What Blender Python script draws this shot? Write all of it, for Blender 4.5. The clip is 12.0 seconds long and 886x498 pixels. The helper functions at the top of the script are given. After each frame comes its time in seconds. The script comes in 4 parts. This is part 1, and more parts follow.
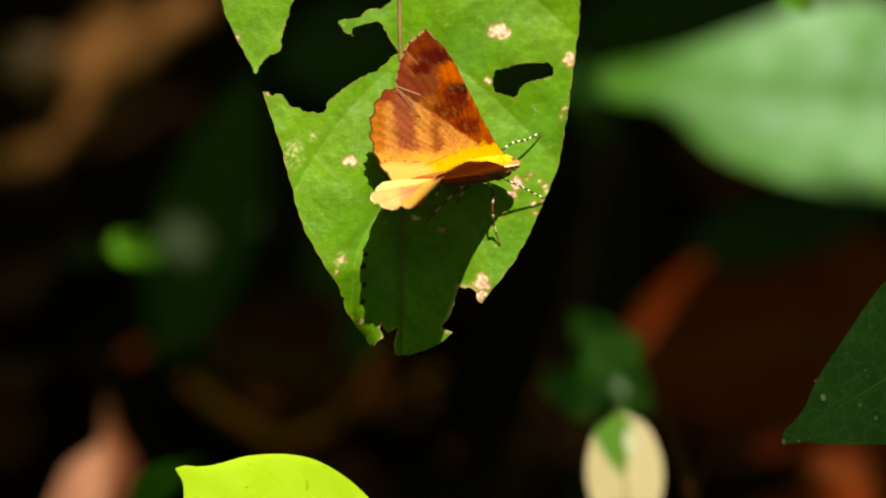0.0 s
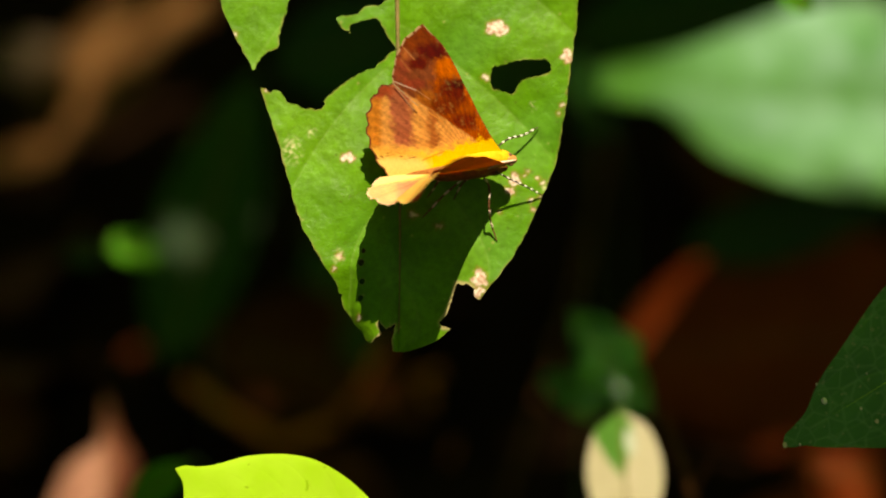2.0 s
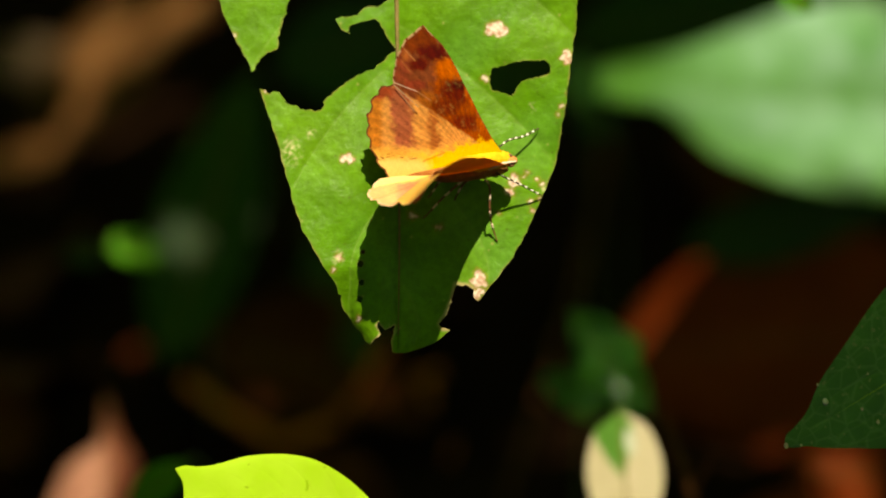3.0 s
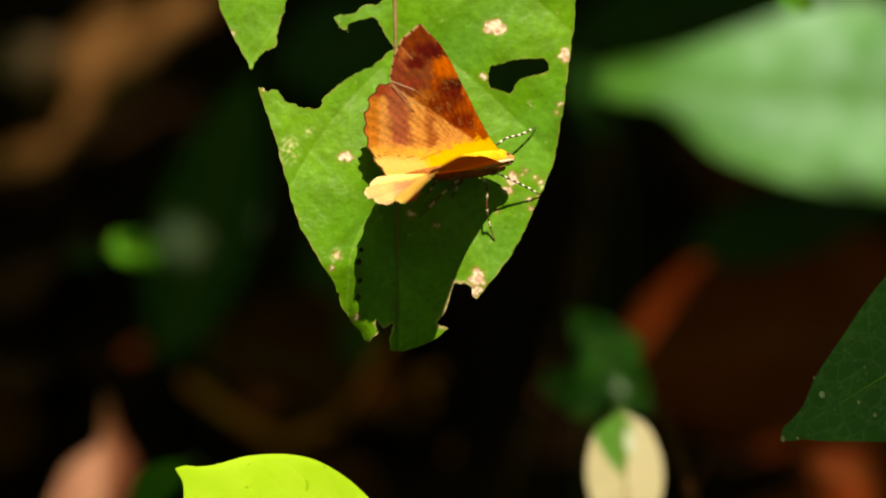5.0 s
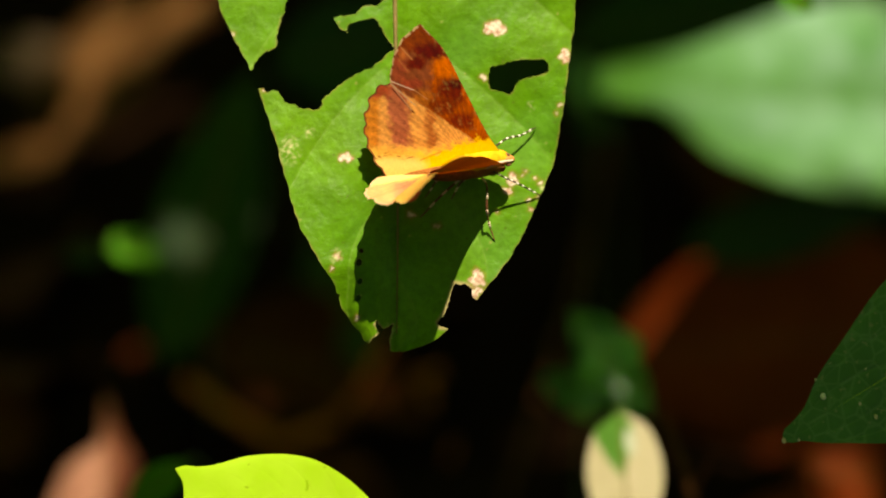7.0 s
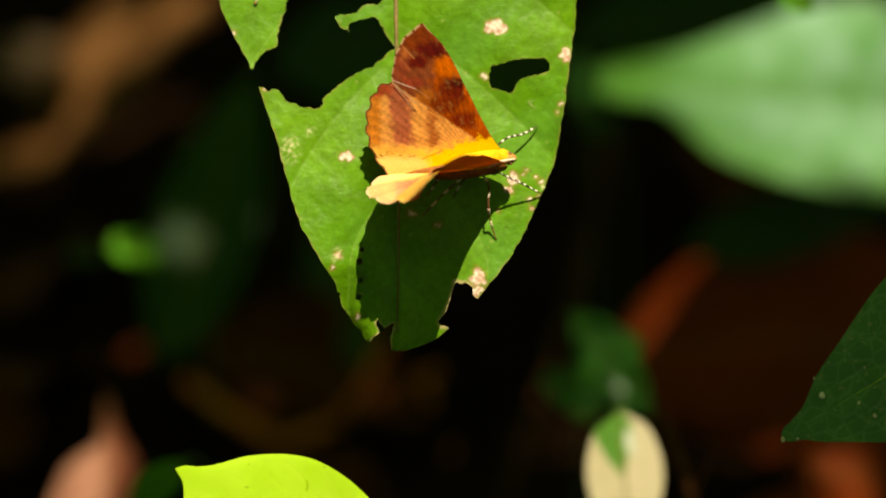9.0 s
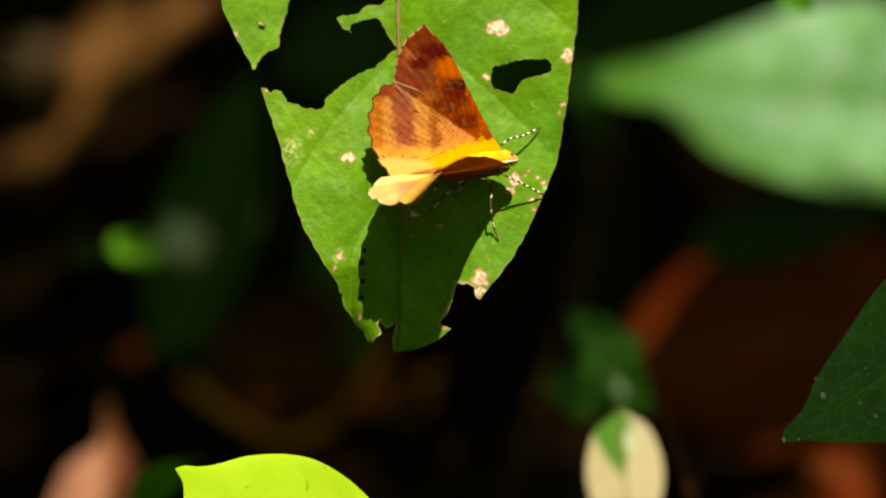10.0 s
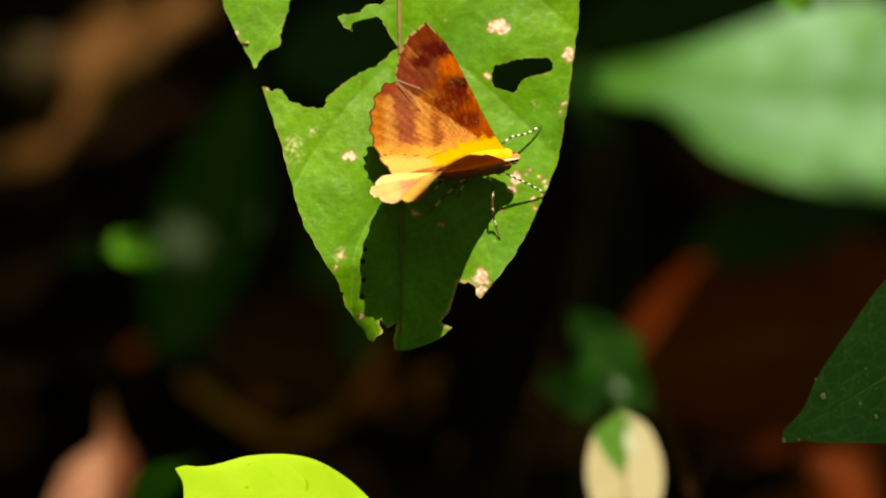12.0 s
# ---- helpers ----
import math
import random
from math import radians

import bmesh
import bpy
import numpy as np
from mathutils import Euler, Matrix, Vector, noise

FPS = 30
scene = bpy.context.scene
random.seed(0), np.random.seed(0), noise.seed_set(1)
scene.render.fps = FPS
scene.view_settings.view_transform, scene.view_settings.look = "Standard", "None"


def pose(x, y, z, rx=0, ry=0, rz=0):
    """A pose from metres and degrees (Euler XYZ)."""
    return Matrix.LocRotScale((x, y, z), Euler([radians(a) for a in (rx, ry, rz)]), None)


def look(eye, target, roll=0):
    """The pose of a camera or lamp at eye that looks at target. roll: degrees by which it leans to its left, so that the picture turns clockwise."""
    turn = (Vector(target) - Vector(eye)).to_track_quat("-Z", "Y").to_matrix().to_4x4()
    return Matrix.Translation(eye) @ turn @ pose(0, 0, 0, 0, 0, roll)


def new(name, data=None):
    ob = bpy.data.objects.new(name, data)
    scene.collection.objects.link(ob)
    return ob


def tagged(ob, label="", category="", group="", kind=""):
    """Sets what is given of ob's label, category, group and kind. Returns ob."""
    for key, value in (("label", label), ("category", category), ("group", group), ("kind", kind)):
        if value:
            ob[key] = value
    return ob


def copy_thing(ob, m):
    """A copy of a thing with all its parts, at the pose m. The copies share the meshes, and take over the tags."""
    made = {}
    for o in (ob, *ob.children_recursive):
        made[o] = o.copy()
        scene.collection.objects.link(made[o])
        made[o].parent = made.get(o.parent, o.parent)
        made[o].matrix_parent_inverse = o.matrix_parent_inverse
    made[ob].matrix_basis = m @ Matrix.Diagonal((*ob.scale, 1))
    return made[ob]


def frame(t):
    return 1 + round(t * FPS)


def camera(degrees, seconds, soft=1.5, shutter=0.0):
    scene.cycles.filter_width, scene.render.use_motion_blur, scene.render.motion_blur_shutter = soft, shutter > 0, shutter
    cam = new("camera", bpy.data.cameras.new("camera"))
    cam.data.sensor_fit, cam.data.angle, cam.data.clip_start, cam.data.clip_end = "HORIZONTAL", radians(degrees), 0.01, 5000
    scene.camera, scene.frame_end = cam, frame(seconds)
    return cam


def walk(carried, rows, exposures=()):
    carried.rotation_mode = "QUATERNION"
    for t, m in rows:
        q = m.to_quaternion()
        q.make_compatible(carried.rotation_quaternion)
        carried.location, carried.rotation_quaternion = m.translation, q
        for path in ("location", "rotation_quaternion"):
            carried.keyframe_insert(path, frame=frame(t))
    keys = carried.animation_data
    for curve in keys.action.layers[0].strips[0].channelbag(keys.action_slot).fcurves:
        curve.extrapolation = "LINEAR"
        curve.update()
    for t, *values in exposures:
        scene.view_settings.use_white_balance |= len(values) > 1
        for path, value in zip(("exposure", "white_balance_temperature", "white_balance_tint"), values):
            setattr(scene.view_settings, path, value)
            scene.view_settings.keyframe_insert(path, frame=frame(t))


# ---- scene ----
# ---- camera: a macro lens on a tripod, standing still ----
FIELD = 14.0
cam = camera(FIELD, 12.0, soft=2.1)
VIEW = pose(0, 0, 0.43, 60, 0, 0)          # looks 30 degrees down, along +y
walk(cam, [(0.0, VIEW), (12.0, VIEW)], [(0.0, 1.05, 8300, 13), (12.0, 1.05, 8300, 13)])
cam.data.dof.use_dof = True
cam.data.dof.focus_distance = 0.495
cam.data.dof.aperture_fstop = 10.0

K = 2 * math.tan(radians(FIELD / 2)) / 1568
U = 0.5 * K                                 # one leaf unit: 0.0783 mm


def at(u, v, d):
    """World point d metres deep on the line of sight (u, v) of a 1568 x 882 view plane."""
    return VIEW @ Vector(((u - 784) * K * d, (441 - v) * K * d, -d))


AX = VIEW.to_3x3()                          # right, up, towards the camera

# ---- light: one high sun through a gap in the canopy, dim forest sky ----
TILT = 8.0                                  # the main leaf leans back by this much
LEAF_FRAME = Matrix.Translation(at(700, 300, 0.5)) @ VIEW.to_quaternion().to_matrix().to_4x4() @ pose(0, 0, 0, -TILT, 0, 0)
SUN_DIR = (LEAF_FRAME.to_3x3() @ Vector((0.18, 1.0, 1.0))).normalized()

world = bpy.data.worlds.new("World")
scene.world = world
world.use_nodes = True
wn = world.node_tree.nodes
sky = wn.new("ShaderNodeTexSky")
sky.sky_type = "NISHITA"
sky.sun_disc = False
sky.ozone_density = 0.2                     # humid, hazy air
sky.dust_density = 3.0
sky.sun_elevation = math.asin(SUN_DIR.z)
sky.sun_rotation = math.atan2(SUN_DIR.x, SUN_DIR.y)
world.node_tree.links.new(sky.outputs[0], wn["Background"].inputs[0])
wn["Background"].inputs[1].default_value = 0.02

sun_data = bpy.data.lights.new("sun", "SUN")
sun_data.energy = 5.0
sun_data.angle = radians(0.55)
sun_data.color = (1.0, 0.95, 0.86)
sun = new("sun", sun_data)
sun.matrix_world = look(Vector((0, 0, 3)), Vector((0, 0, 3)) - SUN_DIR)


# ---- materials ----
def mat_new(name):
    m = bpy.data.materials.new(name)
    m.use_nodes = True
    nt = m.node_tree
    return m, nt, nt.nodes, nt.links, nt.nodes["Principled BSDF"]


def noise_node(nt, scale, detail=4.0, rough=0.6, coords=None, stretch=None):
    n = nt.nodes.new("ShaderNodeTexNoise")
    n.inputs["Scale"].default_value, n.inputs["Detail"].default_value, n.inputs["Roughness"].default_value = scale, detail, rough
    tc = nt.nodes.new("ShaderNodeTexCoord")
    src = coords or tc.outputs["Object"]
    if stretch:
        mp = nt.nodes.new("ShaderNodeMapping")
        mp.inputs["Scale"].default_value = stretch
        nt.links.new(src, mp.inputs[0])
        src = mp.outputs[0]
    nt.links.new(src, n.inputs["Vector"])
    return n.outputs["Fac"]


def ramp_node(nt, fac, stops):
    r = nt.nodes.new("ShaderNodeValToRGB")
    e = r.color_ramp.elements
    while len(e) < len(stops):
        e.new(0.5)
    for el, (p, c) in zip(e, stops):
        el.position, el.color = p, (*c, 1) if len(c) == 3 else c
    nt.links.new(fac, r.inputs[0])
    return r.outputs[0]


def math_node(nt, op, a, b=0.0, clamp=False):
    n = nt.nodes.new("ShaderNodeMath")
    n.operation, n.use_clamp = op, clamp
    for i, v in enumerate((a, b)):
        if isinstance(v, (int, float)):
            n.inputs[i].default_value = v
        else:
            nt.links.new(v, n.inputs[i])
    return n.outputs[0]


def mix_node(nt, fac, a, b, blend="MIX"):
    n = nt.nodes.new("ShaderNodeMix")
    n.data_type, n.blend_type = "RGBA", blend
    for i, v in ((0, fac), (6, a), (7, b)):
        if isinstance(v, (int, float)):
            n.inputs[i].default_value = v
        elif isinstance(v, tuple):
            n.inputs[i].default_value = (*v, 1)
        else:
            nt.links.new(v, n.inputs[i])
    return n.outputs[2]


def bump_node(nt, height, strength, distance):
    b = nt.nodes.new("ShaderNodeBump")
    b.inputs["Strength"].default_value, b.inputs["Distance"].default_value = strength, distance
    nt.links.new(height, b.inputs["Height"])
    return b.outputs[0]


def uv_axes(nt):
    uv = nt.nodes.new("ShaderNodeUVMap")
    uv.uv_map = "leaf"
    sep = nt.nodes.new("ShaderNodeSeparateXYZ")
    nt.links.new(uv.outputs[0], sep.inputs[0])
    return sep.outputs[0], sep.outputs[1]


def vein_fac(nt, count=9.0, slant=0.35, width=0.10):
    """1 on the midrib and the side veins of a blade, 0 between them."""
    s, t = uv_axes(nt)
    a = math_node(nt, "ABSOLUTE", s)
    lane = math_node(nt, "FRACT", math_node(nt, "MULTIPLY", math_node(nt, "ADD", t, math_node(nt, "MULTIPLY", math_node(nt, "POWER", a, 1.4), slant)), count))
    d = math_node(nt, "ABSOLUTE", math_node(nt, "SUBTRACT", lane, 0.5))
    side = math_node(nt, "SUBTRACT", 1.0, math_node(nt, "DIVIDE", d, width), True)
    mid = math_node(nt, "SUBTRACT", 1.0, math_node(nt, "DIVIDE", a, 0.025), True)
    return math_node(nt, "MAXIMUM", side, mid)


def leaf_mat(name, dark, light, vein, trans=(0.2, 0.4, 0.03), through_fac=0.3, rough=0.42, spec=0.4, count=9.0, slant=0.35, vein_mix=0.25, spots=None, spot_level=0.72, mottled=220.0, relief=0.55, net=0.0):
    m, nt, nodes, links, bsdf = mat_new(name)
    big = noise_node(nt, mottled * 0.35, 3.0)
    fine = noise_node(nt, mottled * 6, 3.0)
    col = ramp_node(nt, big, [(0.3, dark), (0.7, light)])
    col = mix_node(nt, math_node(nt, "MULTIPLY", fine, 0.35), col, dark)
    v = vein_fac(nt, count, slant)
    col = mix_node(nt, math_node(nt, "MULTIPLY", v, vein_mix), col, vein)
    if net:
        cell = nodes.new("ShaderNodeTexVoronoi")
        cell.feature = "DISTANCE_TO_EDGE"
        cell.inputs["Scale"].default_value = 420.0
        links.new(nodes.new("ShaderNodeTexCoord").outputs["Object"], cell.inputs["Vector"])
        col = mix_node(nt, ramp_node(nt, cell.outputs["Distance"], [(0.0, (net, net, net)), (0.09, (0, 0, 0))]), col, vein)
    if spots:
        sp = ramp_node(nt, noise_node(nt, mottled * 2.2, 1.0), [(spot_level, (0, 0, 0)), (spot_level + 0.03, (1, 1, 1))])
        col = mix_node(nt, sp, col, spots)
    links.new(col, bsdf.inputs["Base Color"])
    bsdf.inputs["Roughness"].default_value = rough
    bsdf.inputs["Specular IOR Level"].default_value = spec
    h = math_node(nt, "ADD", math_node(nt, "MULTIPLY", v, -0.6), math_node(nt, "ADD", math_node(nt, "MULTIPLY", big, 0.9), math_node(nt, "MULTIPLY", fine, 0.22)))
    nrm = bump_node(nt, h, relief, 0.0006)
    links.new(nrm, bsdf.inputs["Normal"])
    tr = nodes.new("ShaderNodeBsdfTranslucent")
    links.new(mix_node(nt, 0.35, trans, col, "MULTIPLY"), tr.inputs[0])
    links.new(nrm, tr.inputs["Normal"])
    mx = nodes.new("ShaderNodeMixShader")
    mx.inputs[0].default_value = through_fac
    links.new(bsdf.outputs[0], mx.inputs[1])
    links.new(tr.outputs[0], mx.inputs[2])
    links.new(mx.outputs[0], nodes["Material Output"].inputs["Surface"])
    return m


def plain_mat(name, a, b, scale=900.0, rough=0.6, spec=0.3, bump=0.4, dist=0.0003, stretch=None):
    m, nt, nodes, links, bsdf = mat_new(name)
    f = noise_node(nt, scale, 5.0, 0.65, stretch=stretch)
    g = noise_node(nt, scale * 0.2, 2.0)
    col = ramp_node(nt, math_node(nt, "MULTIPLY", math_node(nt, "ADD", f, g), 0.5), [(0.35, a), (0.65, b)])
    links.new(col, bsdf.inputs["Base Color"])
    bsdf.inputs["Roughness"].default_value = rough
    bsdf.inputs["Specular IOR Level"].default_value = spec
    links.new(bump_node(nt, f, bump, dist), bsdf.inputs["Normal"])
    return m


def painted_mat(name, rough=0.7, spec=0.15, grain=2500.0, stretch=None, through_fac=0.0, sheen=0.0, bump=0.5, grain_mix=0.85, bump_depth=0.0001, glow=(1.0, 1.0, 1.0)):
    """Colour from the mesh's own pattern, broken up by fine grain."""
    m, nt, nodes, links, bsdf = mat_new(name)
    at_ = nodes.new("ShaderNodeAttribute")
    at_.attribute_name = "pattern"
    f = noise_node(nt, grain, 4.0, 0.7, stretch=stretch)
    col = mix_node(nt, grain_mix, at_.outputs["Color"], ramp_node(nt, f, [(0.25, (0.6, 0.55, 0.5)), (0.75, (1.0, 1.0, 1.0))]), "MULTIPLY")
    links.new(col, bsdf.inputs["Base Color"])
    bsdf.inputs["Roughness"].default_value = rough
    bsdf.inputs["Specular IOR Level"].default_value = spec
    bsdf.inputs["Sheen Weight"].default_value = sheen
    nrm = bump_node(nt, f, bump, bump_depth)
    links.new(nrm, bsdf.inputs["Normal"])
    if through_fac:
        tr = nodes.new("ShaderNodeBsdfTranslucent")
        links.new(mix_node(nt, 1.0, col, glow, "MULTIPLY"), tr.inputs[0])
        mx = nodes.new("ShaderNodeMixShader")
        mx.inputs[0].default_value = through_fac
        links.new(bsdf.outputs[0], mx.inputs[1])
        links.new(tr.outputs[0], mx.inputs[2])
        links.new(mx.outputs[0], nodes["Material Output"].inputs["Surface"])
    return m


MAIN = painted_mat("sunlit_leaf", rough=0.42, spec=0.2, grain=900.0, through_fac=0.28, bump=0.6, bump_depth=0.0002)
MIDRIB = plain_mat("leaf_midrib", (0.1, 0.09, 0.018), (0.2, 0.13, 0.045), 1500)
YELLOW = leaf_mat("yellow_green_leaf", (0.35, 0.6, 0.02), (0.46, 0.7, 0.05), (0.42, 0.6, 0.05), (0.75, 0.98, 0.05), 0.42, 0.5, 0.3, 7, 0.5, 0.0, spots=(0.26, 0.44, 0.012), spot_level=0.7, mottled=420.0, relief=0.03)
DEEP = leaf_mat("deep_green_leaf", (0.03, 0.15, 0.022), (0.075, 0.27, 0.05), (0.28, 0.45, 0.22), (0.08, 0.22, 0.02), 0.2, 0.4, 0.4, 4, 0.6, 0.12, spots=(0.2, 0.26, 0.1), spot_level=0.66, mottled=420.0, relief=0.2, net=0.22)


def pale_mat():
    """A leaf greener at its narrow end and midrib groove, with painted sky gloss."""
    m = leaf_mat("bluish_green_leaf", (0.05, 0.2, 0.03), (0.26, 0.44, 0.35), (0.16, 0.38, 0.1), (0.12, 0.5, 0.06), 0.2, 0.34, 0.8, 5, 0.4, 0.12, mottled=190.0)
    nt = m.node_tree
    s, t = uv_axes(nt)
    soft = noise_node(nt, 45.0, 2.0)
    painted_gloss = math_node(nt, "MULTIPLY", math_node(nt, "ADD", t, math_node(nt, "SUBTRACT", math_node(nt, "MULTIPLY", soft, 0.5), 0.3)), 2.6, True)
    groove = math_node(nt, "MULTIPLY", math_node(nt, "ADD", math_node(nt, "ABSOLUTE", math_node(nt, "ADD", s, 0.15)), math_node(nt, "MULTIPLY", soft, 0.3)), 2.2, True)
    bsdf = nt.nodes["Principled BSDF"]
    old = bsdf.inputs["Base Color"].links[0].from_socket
    # gloss fades towards one side, painting its shaded lower edge
    edge_shade = math_node(nt, "SUBTRACT", 1.0, math_node(nt, "MULTIPLY", math_node(nt, "SUBTRACT", s, 0.5), 1.7, True))
    nt.links.new(mix_node(nt, math_node(nt, "MULTIPLY", math_node(nt, "MULTIPLY", painted_gloss, groove), edge_shade), (0.05, 0.18, 0.02), old), bsdf.inputs["Base Color"])
    return m


PALE = pale_mat()
GLOSSY = leaf_mat("glossy_green_leaf", (0.04, 0.24, 0.02), (0.1, 0.36, 0.045), (0.1, 0.28, 0.06), (0.1, 0.35, 0.03), 0.2, 0.28, 0.8, 5, 0.5, 0.2, mottled=160.0)
YRIB = plain_mat("yellow_midrib", (0.4, 0.56, 0.02), (0.5, 0.64, 0.04), 1500)
FRESH = leaf_mat("fresh_green_leaf", (0.05, 0.24, 0.01), (0.09, 0.36, 0.014), (0.15, 0.38, 0.03), (0.25, 0.6, 0.03), 0.3, 0.45, 0.15)
CROWN = leaf_mat("crown_leaf", (0.03, 0.12, 0.01), (0.05, 0.19, 0.014), (0.06, 0.16, 0.02), (0.42, 0.85, 0.06), 0.45, 0.5, 0.2)
# far darker copy of the greens, with deep shade put into the colour
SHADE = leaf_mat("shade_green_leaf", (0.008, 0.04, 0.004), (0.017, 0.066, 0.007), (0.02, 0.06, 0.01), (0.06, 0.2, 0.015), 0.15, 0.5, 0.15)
BROWN = leaf_mat("brown_dead_leaf", (0.07, 0.029, 0.008), (0.15, 0.064, 0.018), (0.12, 0.06, 0.022), (0.3, 0.12, 0.04), 0.12, 0.7, 0.06)
GREYLEAF = leaf_mat("grey_brown_dead_leaf", (0.075, 0.048, 0.026), (0.155, 0.1, 0.058), (0.16, 0.11, 0.06), (0.2, 0.12, 0.06), 0.12, 0.7, 0.1)


def pink_mat():
    """A dry pinkish leaf, the shade on one half and the tip painted brown."""
    m = leaf_mat("pinkish_dead_leaf", (0.4, 0.165, 0.1), (0.6, 0.3, 0.2), (0.5, 0.33, 0.22), (0.45, 0.2, 0.1), 0.15, 0.65, 0.25)
    nt = m.node_tree
    s, t = uv_axes(nt)
    k = math_node(nt, "MULTIPLY", math_node(nt, "SUBTRACT", math_node(nt, "ADD", -0.12, math_node(nt, "MULTIPLY", noise_node(nt, 90.0, 3.0), 0.5)), s), 2.2, True)
    bsdf = nt.nodes["Principled BSDF"]
    old = bsdf.inputs["Base Color"].links[0].from_socket
    # the dim tip is darkened in colour as well
    k = math_node(nt, "ADD", k, math_node(nt, "MULTIPLY", math_node(nt, "SUBTRACT", 0.19, t), 7.0, True), True)
    nt.links.new(mix_node(nt, k, old, (0.26, 0.075, 0.035)), bsdf.inputs["Base Color"])
    return m


PINK = pink_mat()
RUST = leaf_mat("rust_dead_leaf", (0.12, 0.017, 0.0015), (0.28, 0.043, 0.004), (0.26, 0.045, 0.008), (0.38, 0.06, 0.008), 0.15, 0.65, 0.1, 7, 0.5, 0.4, mottled=130.0)
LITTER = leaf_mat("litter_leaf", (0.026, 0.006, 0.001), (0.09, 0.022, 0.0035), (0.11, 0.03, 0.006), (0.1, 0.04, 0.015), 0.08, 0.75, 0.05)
TWIG = plain_mat("twig_bark", (0.34, 0.085, 0.009), (0.58, 0.17, 0.022), 500, 0.85, 0.1)
DARKTWIG = plain_mat("dark_bark", (0.05, 0.018, 0.006), (0.11, 0.042, 0.014), 500, 0.9, 0.05)
STEM = plain_mat("green_stem", (0.05, 0.09, 0.025), (0.1, 0.14, 0.04), 600, 0.55)
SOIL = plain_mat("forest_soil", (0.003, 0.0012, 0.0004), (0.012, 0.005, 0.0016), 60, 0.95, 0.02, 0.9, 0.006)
WING = painted_mat("moth_wing", 0.8, 0.06, 3500.0, (1.0, 0.35, 1.0), 0.3, 0.0, grain_mix=0.5, glow=(0.9, 0.42, 0.3))
FUR = plain_mat("yellow_fur", (0.55, 0.27, 0.012), (0.78, 0.45, 0.03), 5000, 0.9, 0.05, 0.9, 0.0002)
BROWNFUR = plain_mat("brown_fur", (0.2, 0.07, 0.018), (0.38, 0.15, 0.04), 4000, 0.9, 0.05, 0.9, 0.0003)
BELLY = plain_mat("brown_body", (0.34, 0.13, 0.035), (0.56, 0.26, 0.08), 4000, 0.85, 0.1, 0.8, 0.0002)
BROWNLEG = plain_mat("brown_limb", (0.09, 0.035, 0.015), (0.2, 0.085, 0.035), 4000, 0.6, 0.2)
DARKLEG = plain_mat("dark_limb", (0.02, 0.014, 0.01), (0.06, 0.035, 0.02), 4000, 0.5, 0.3)
WHITE = plain_mat("white_scale", (0.62, 0.58, 0.5), (0.82, 0.78, 0.7), 6000, 0.8, 0.1)
FLYWING = plain_mat("fly_wing", (0.2, 0.22, 0.07), (0.4, 0.4, 0.16), 6000, 0.35, 0.5)
EYE = plain_mat("insect_eye", (0.02, 0.012, 0.01), (0.05, 0.03, 0.02), 9000, 0.2, 0.6)
CRUST = plain_mat("dry_tissue", (0.5, 0.36, 0.24), (0.78, 0.66, 0.5), 2500, 0.85, 0.1, 0.8, 0.0002)


def faded_mat():
    """A leaf that has bleached to cream from its tip, still green round its base."""
    m = leaf_mat("faded_leaf", (0.4, 0.36, 0.2), (0.56, 0.52, 0.35), (0.75, 0.7, 0.5), (0.7, 0.65, 0.35), 0.25, 0.5, 0.4, 7, 0.4, 0.2)
    nt = m.node_tree
    s, t = uv_axes(nt)
    edge = math_node(nt, "ADD", math_node(nt, "ABSOLUTE", math_node(nt, "ADD", s, math_node(nt, "SUBTRACT", math_node(nt, "MULTIPLY", t, 0.7), 0.3))), math_node(nt, "MULTIPLY", noise_node(nt, 260.0, 2.0), 0.3))
    k = math_node(nt, "MULTIPLY", math_node(nt, "SUBTRACT", math_node(nt, "MULTIPLY", math_node(nt, "SUBTRACT", t, 0.40), 2.0), edge), 12.0, True)
    bsdf = nt.nodes["Principled BSDF"]
    old = bsdf.inputs["Base Color"].links[0].from_socket
    nt.links.new(mix_node(nt, k, old, (0.06, 0.2, 0.02)), bsdf.inputs["Base Color"])
    # whitish patch in the base colour, painted as a gloss highlight
    d = math_node(nt, "ADD", math_node(nt, "POWER", math_node(nt, "SUBTRACT", s, 0.22), 2.0), math_node(nt, "POWER", math_node(nt, "MULTIPLY", math_node(nt, "SUBTRACT", t, 0.76), 1.6), 2.0))
    painted_sheen = math_node(nt, "MULTIPLY", math_node(nt, "SUBTRACT", 0.05, math_node(nt, "ADD", d, math_node(nt, "MULTIPLY", noise_node(nt, 500.0, 2.0), 0.02))), 30.0, True)
    old = bsdf.inputs["Base Color"].links[0].from_socket
    nt.links.new(mix_node(nt, painted_sheen, old, (0.5, 0.58, 0.44)), bsdf.inputs["Base Color"])
    return m


FADED = faded_mat()


# ---- mesh helpers ----
def mesh_of(name, verts, faces):
    me = bpy.data.meshes.new(name)
    me.from_pydata([tuple(v) for v in verts], [], [tuple(f) for f in faces])
    me.update()
    return me


def finish(me, material, smooth=True):
    me.materials.append(material)
    if smooth:
        me.shade_smooth()
    return me


def part(name, me, material, parent, label="", m=None):
    ob = new(name, finish(me, material))
    ob.parent = parent
    if m is not None:
        ob.matrix_basis = m
    if label:
        ob["label"] = label
    return ob


def thing(name, m, label, category, group=""):
    ob = new(name)
    ob.empty_display_size = 0.01
    ob.matrix_basis = m
    return tagged(ob, label, category, group)


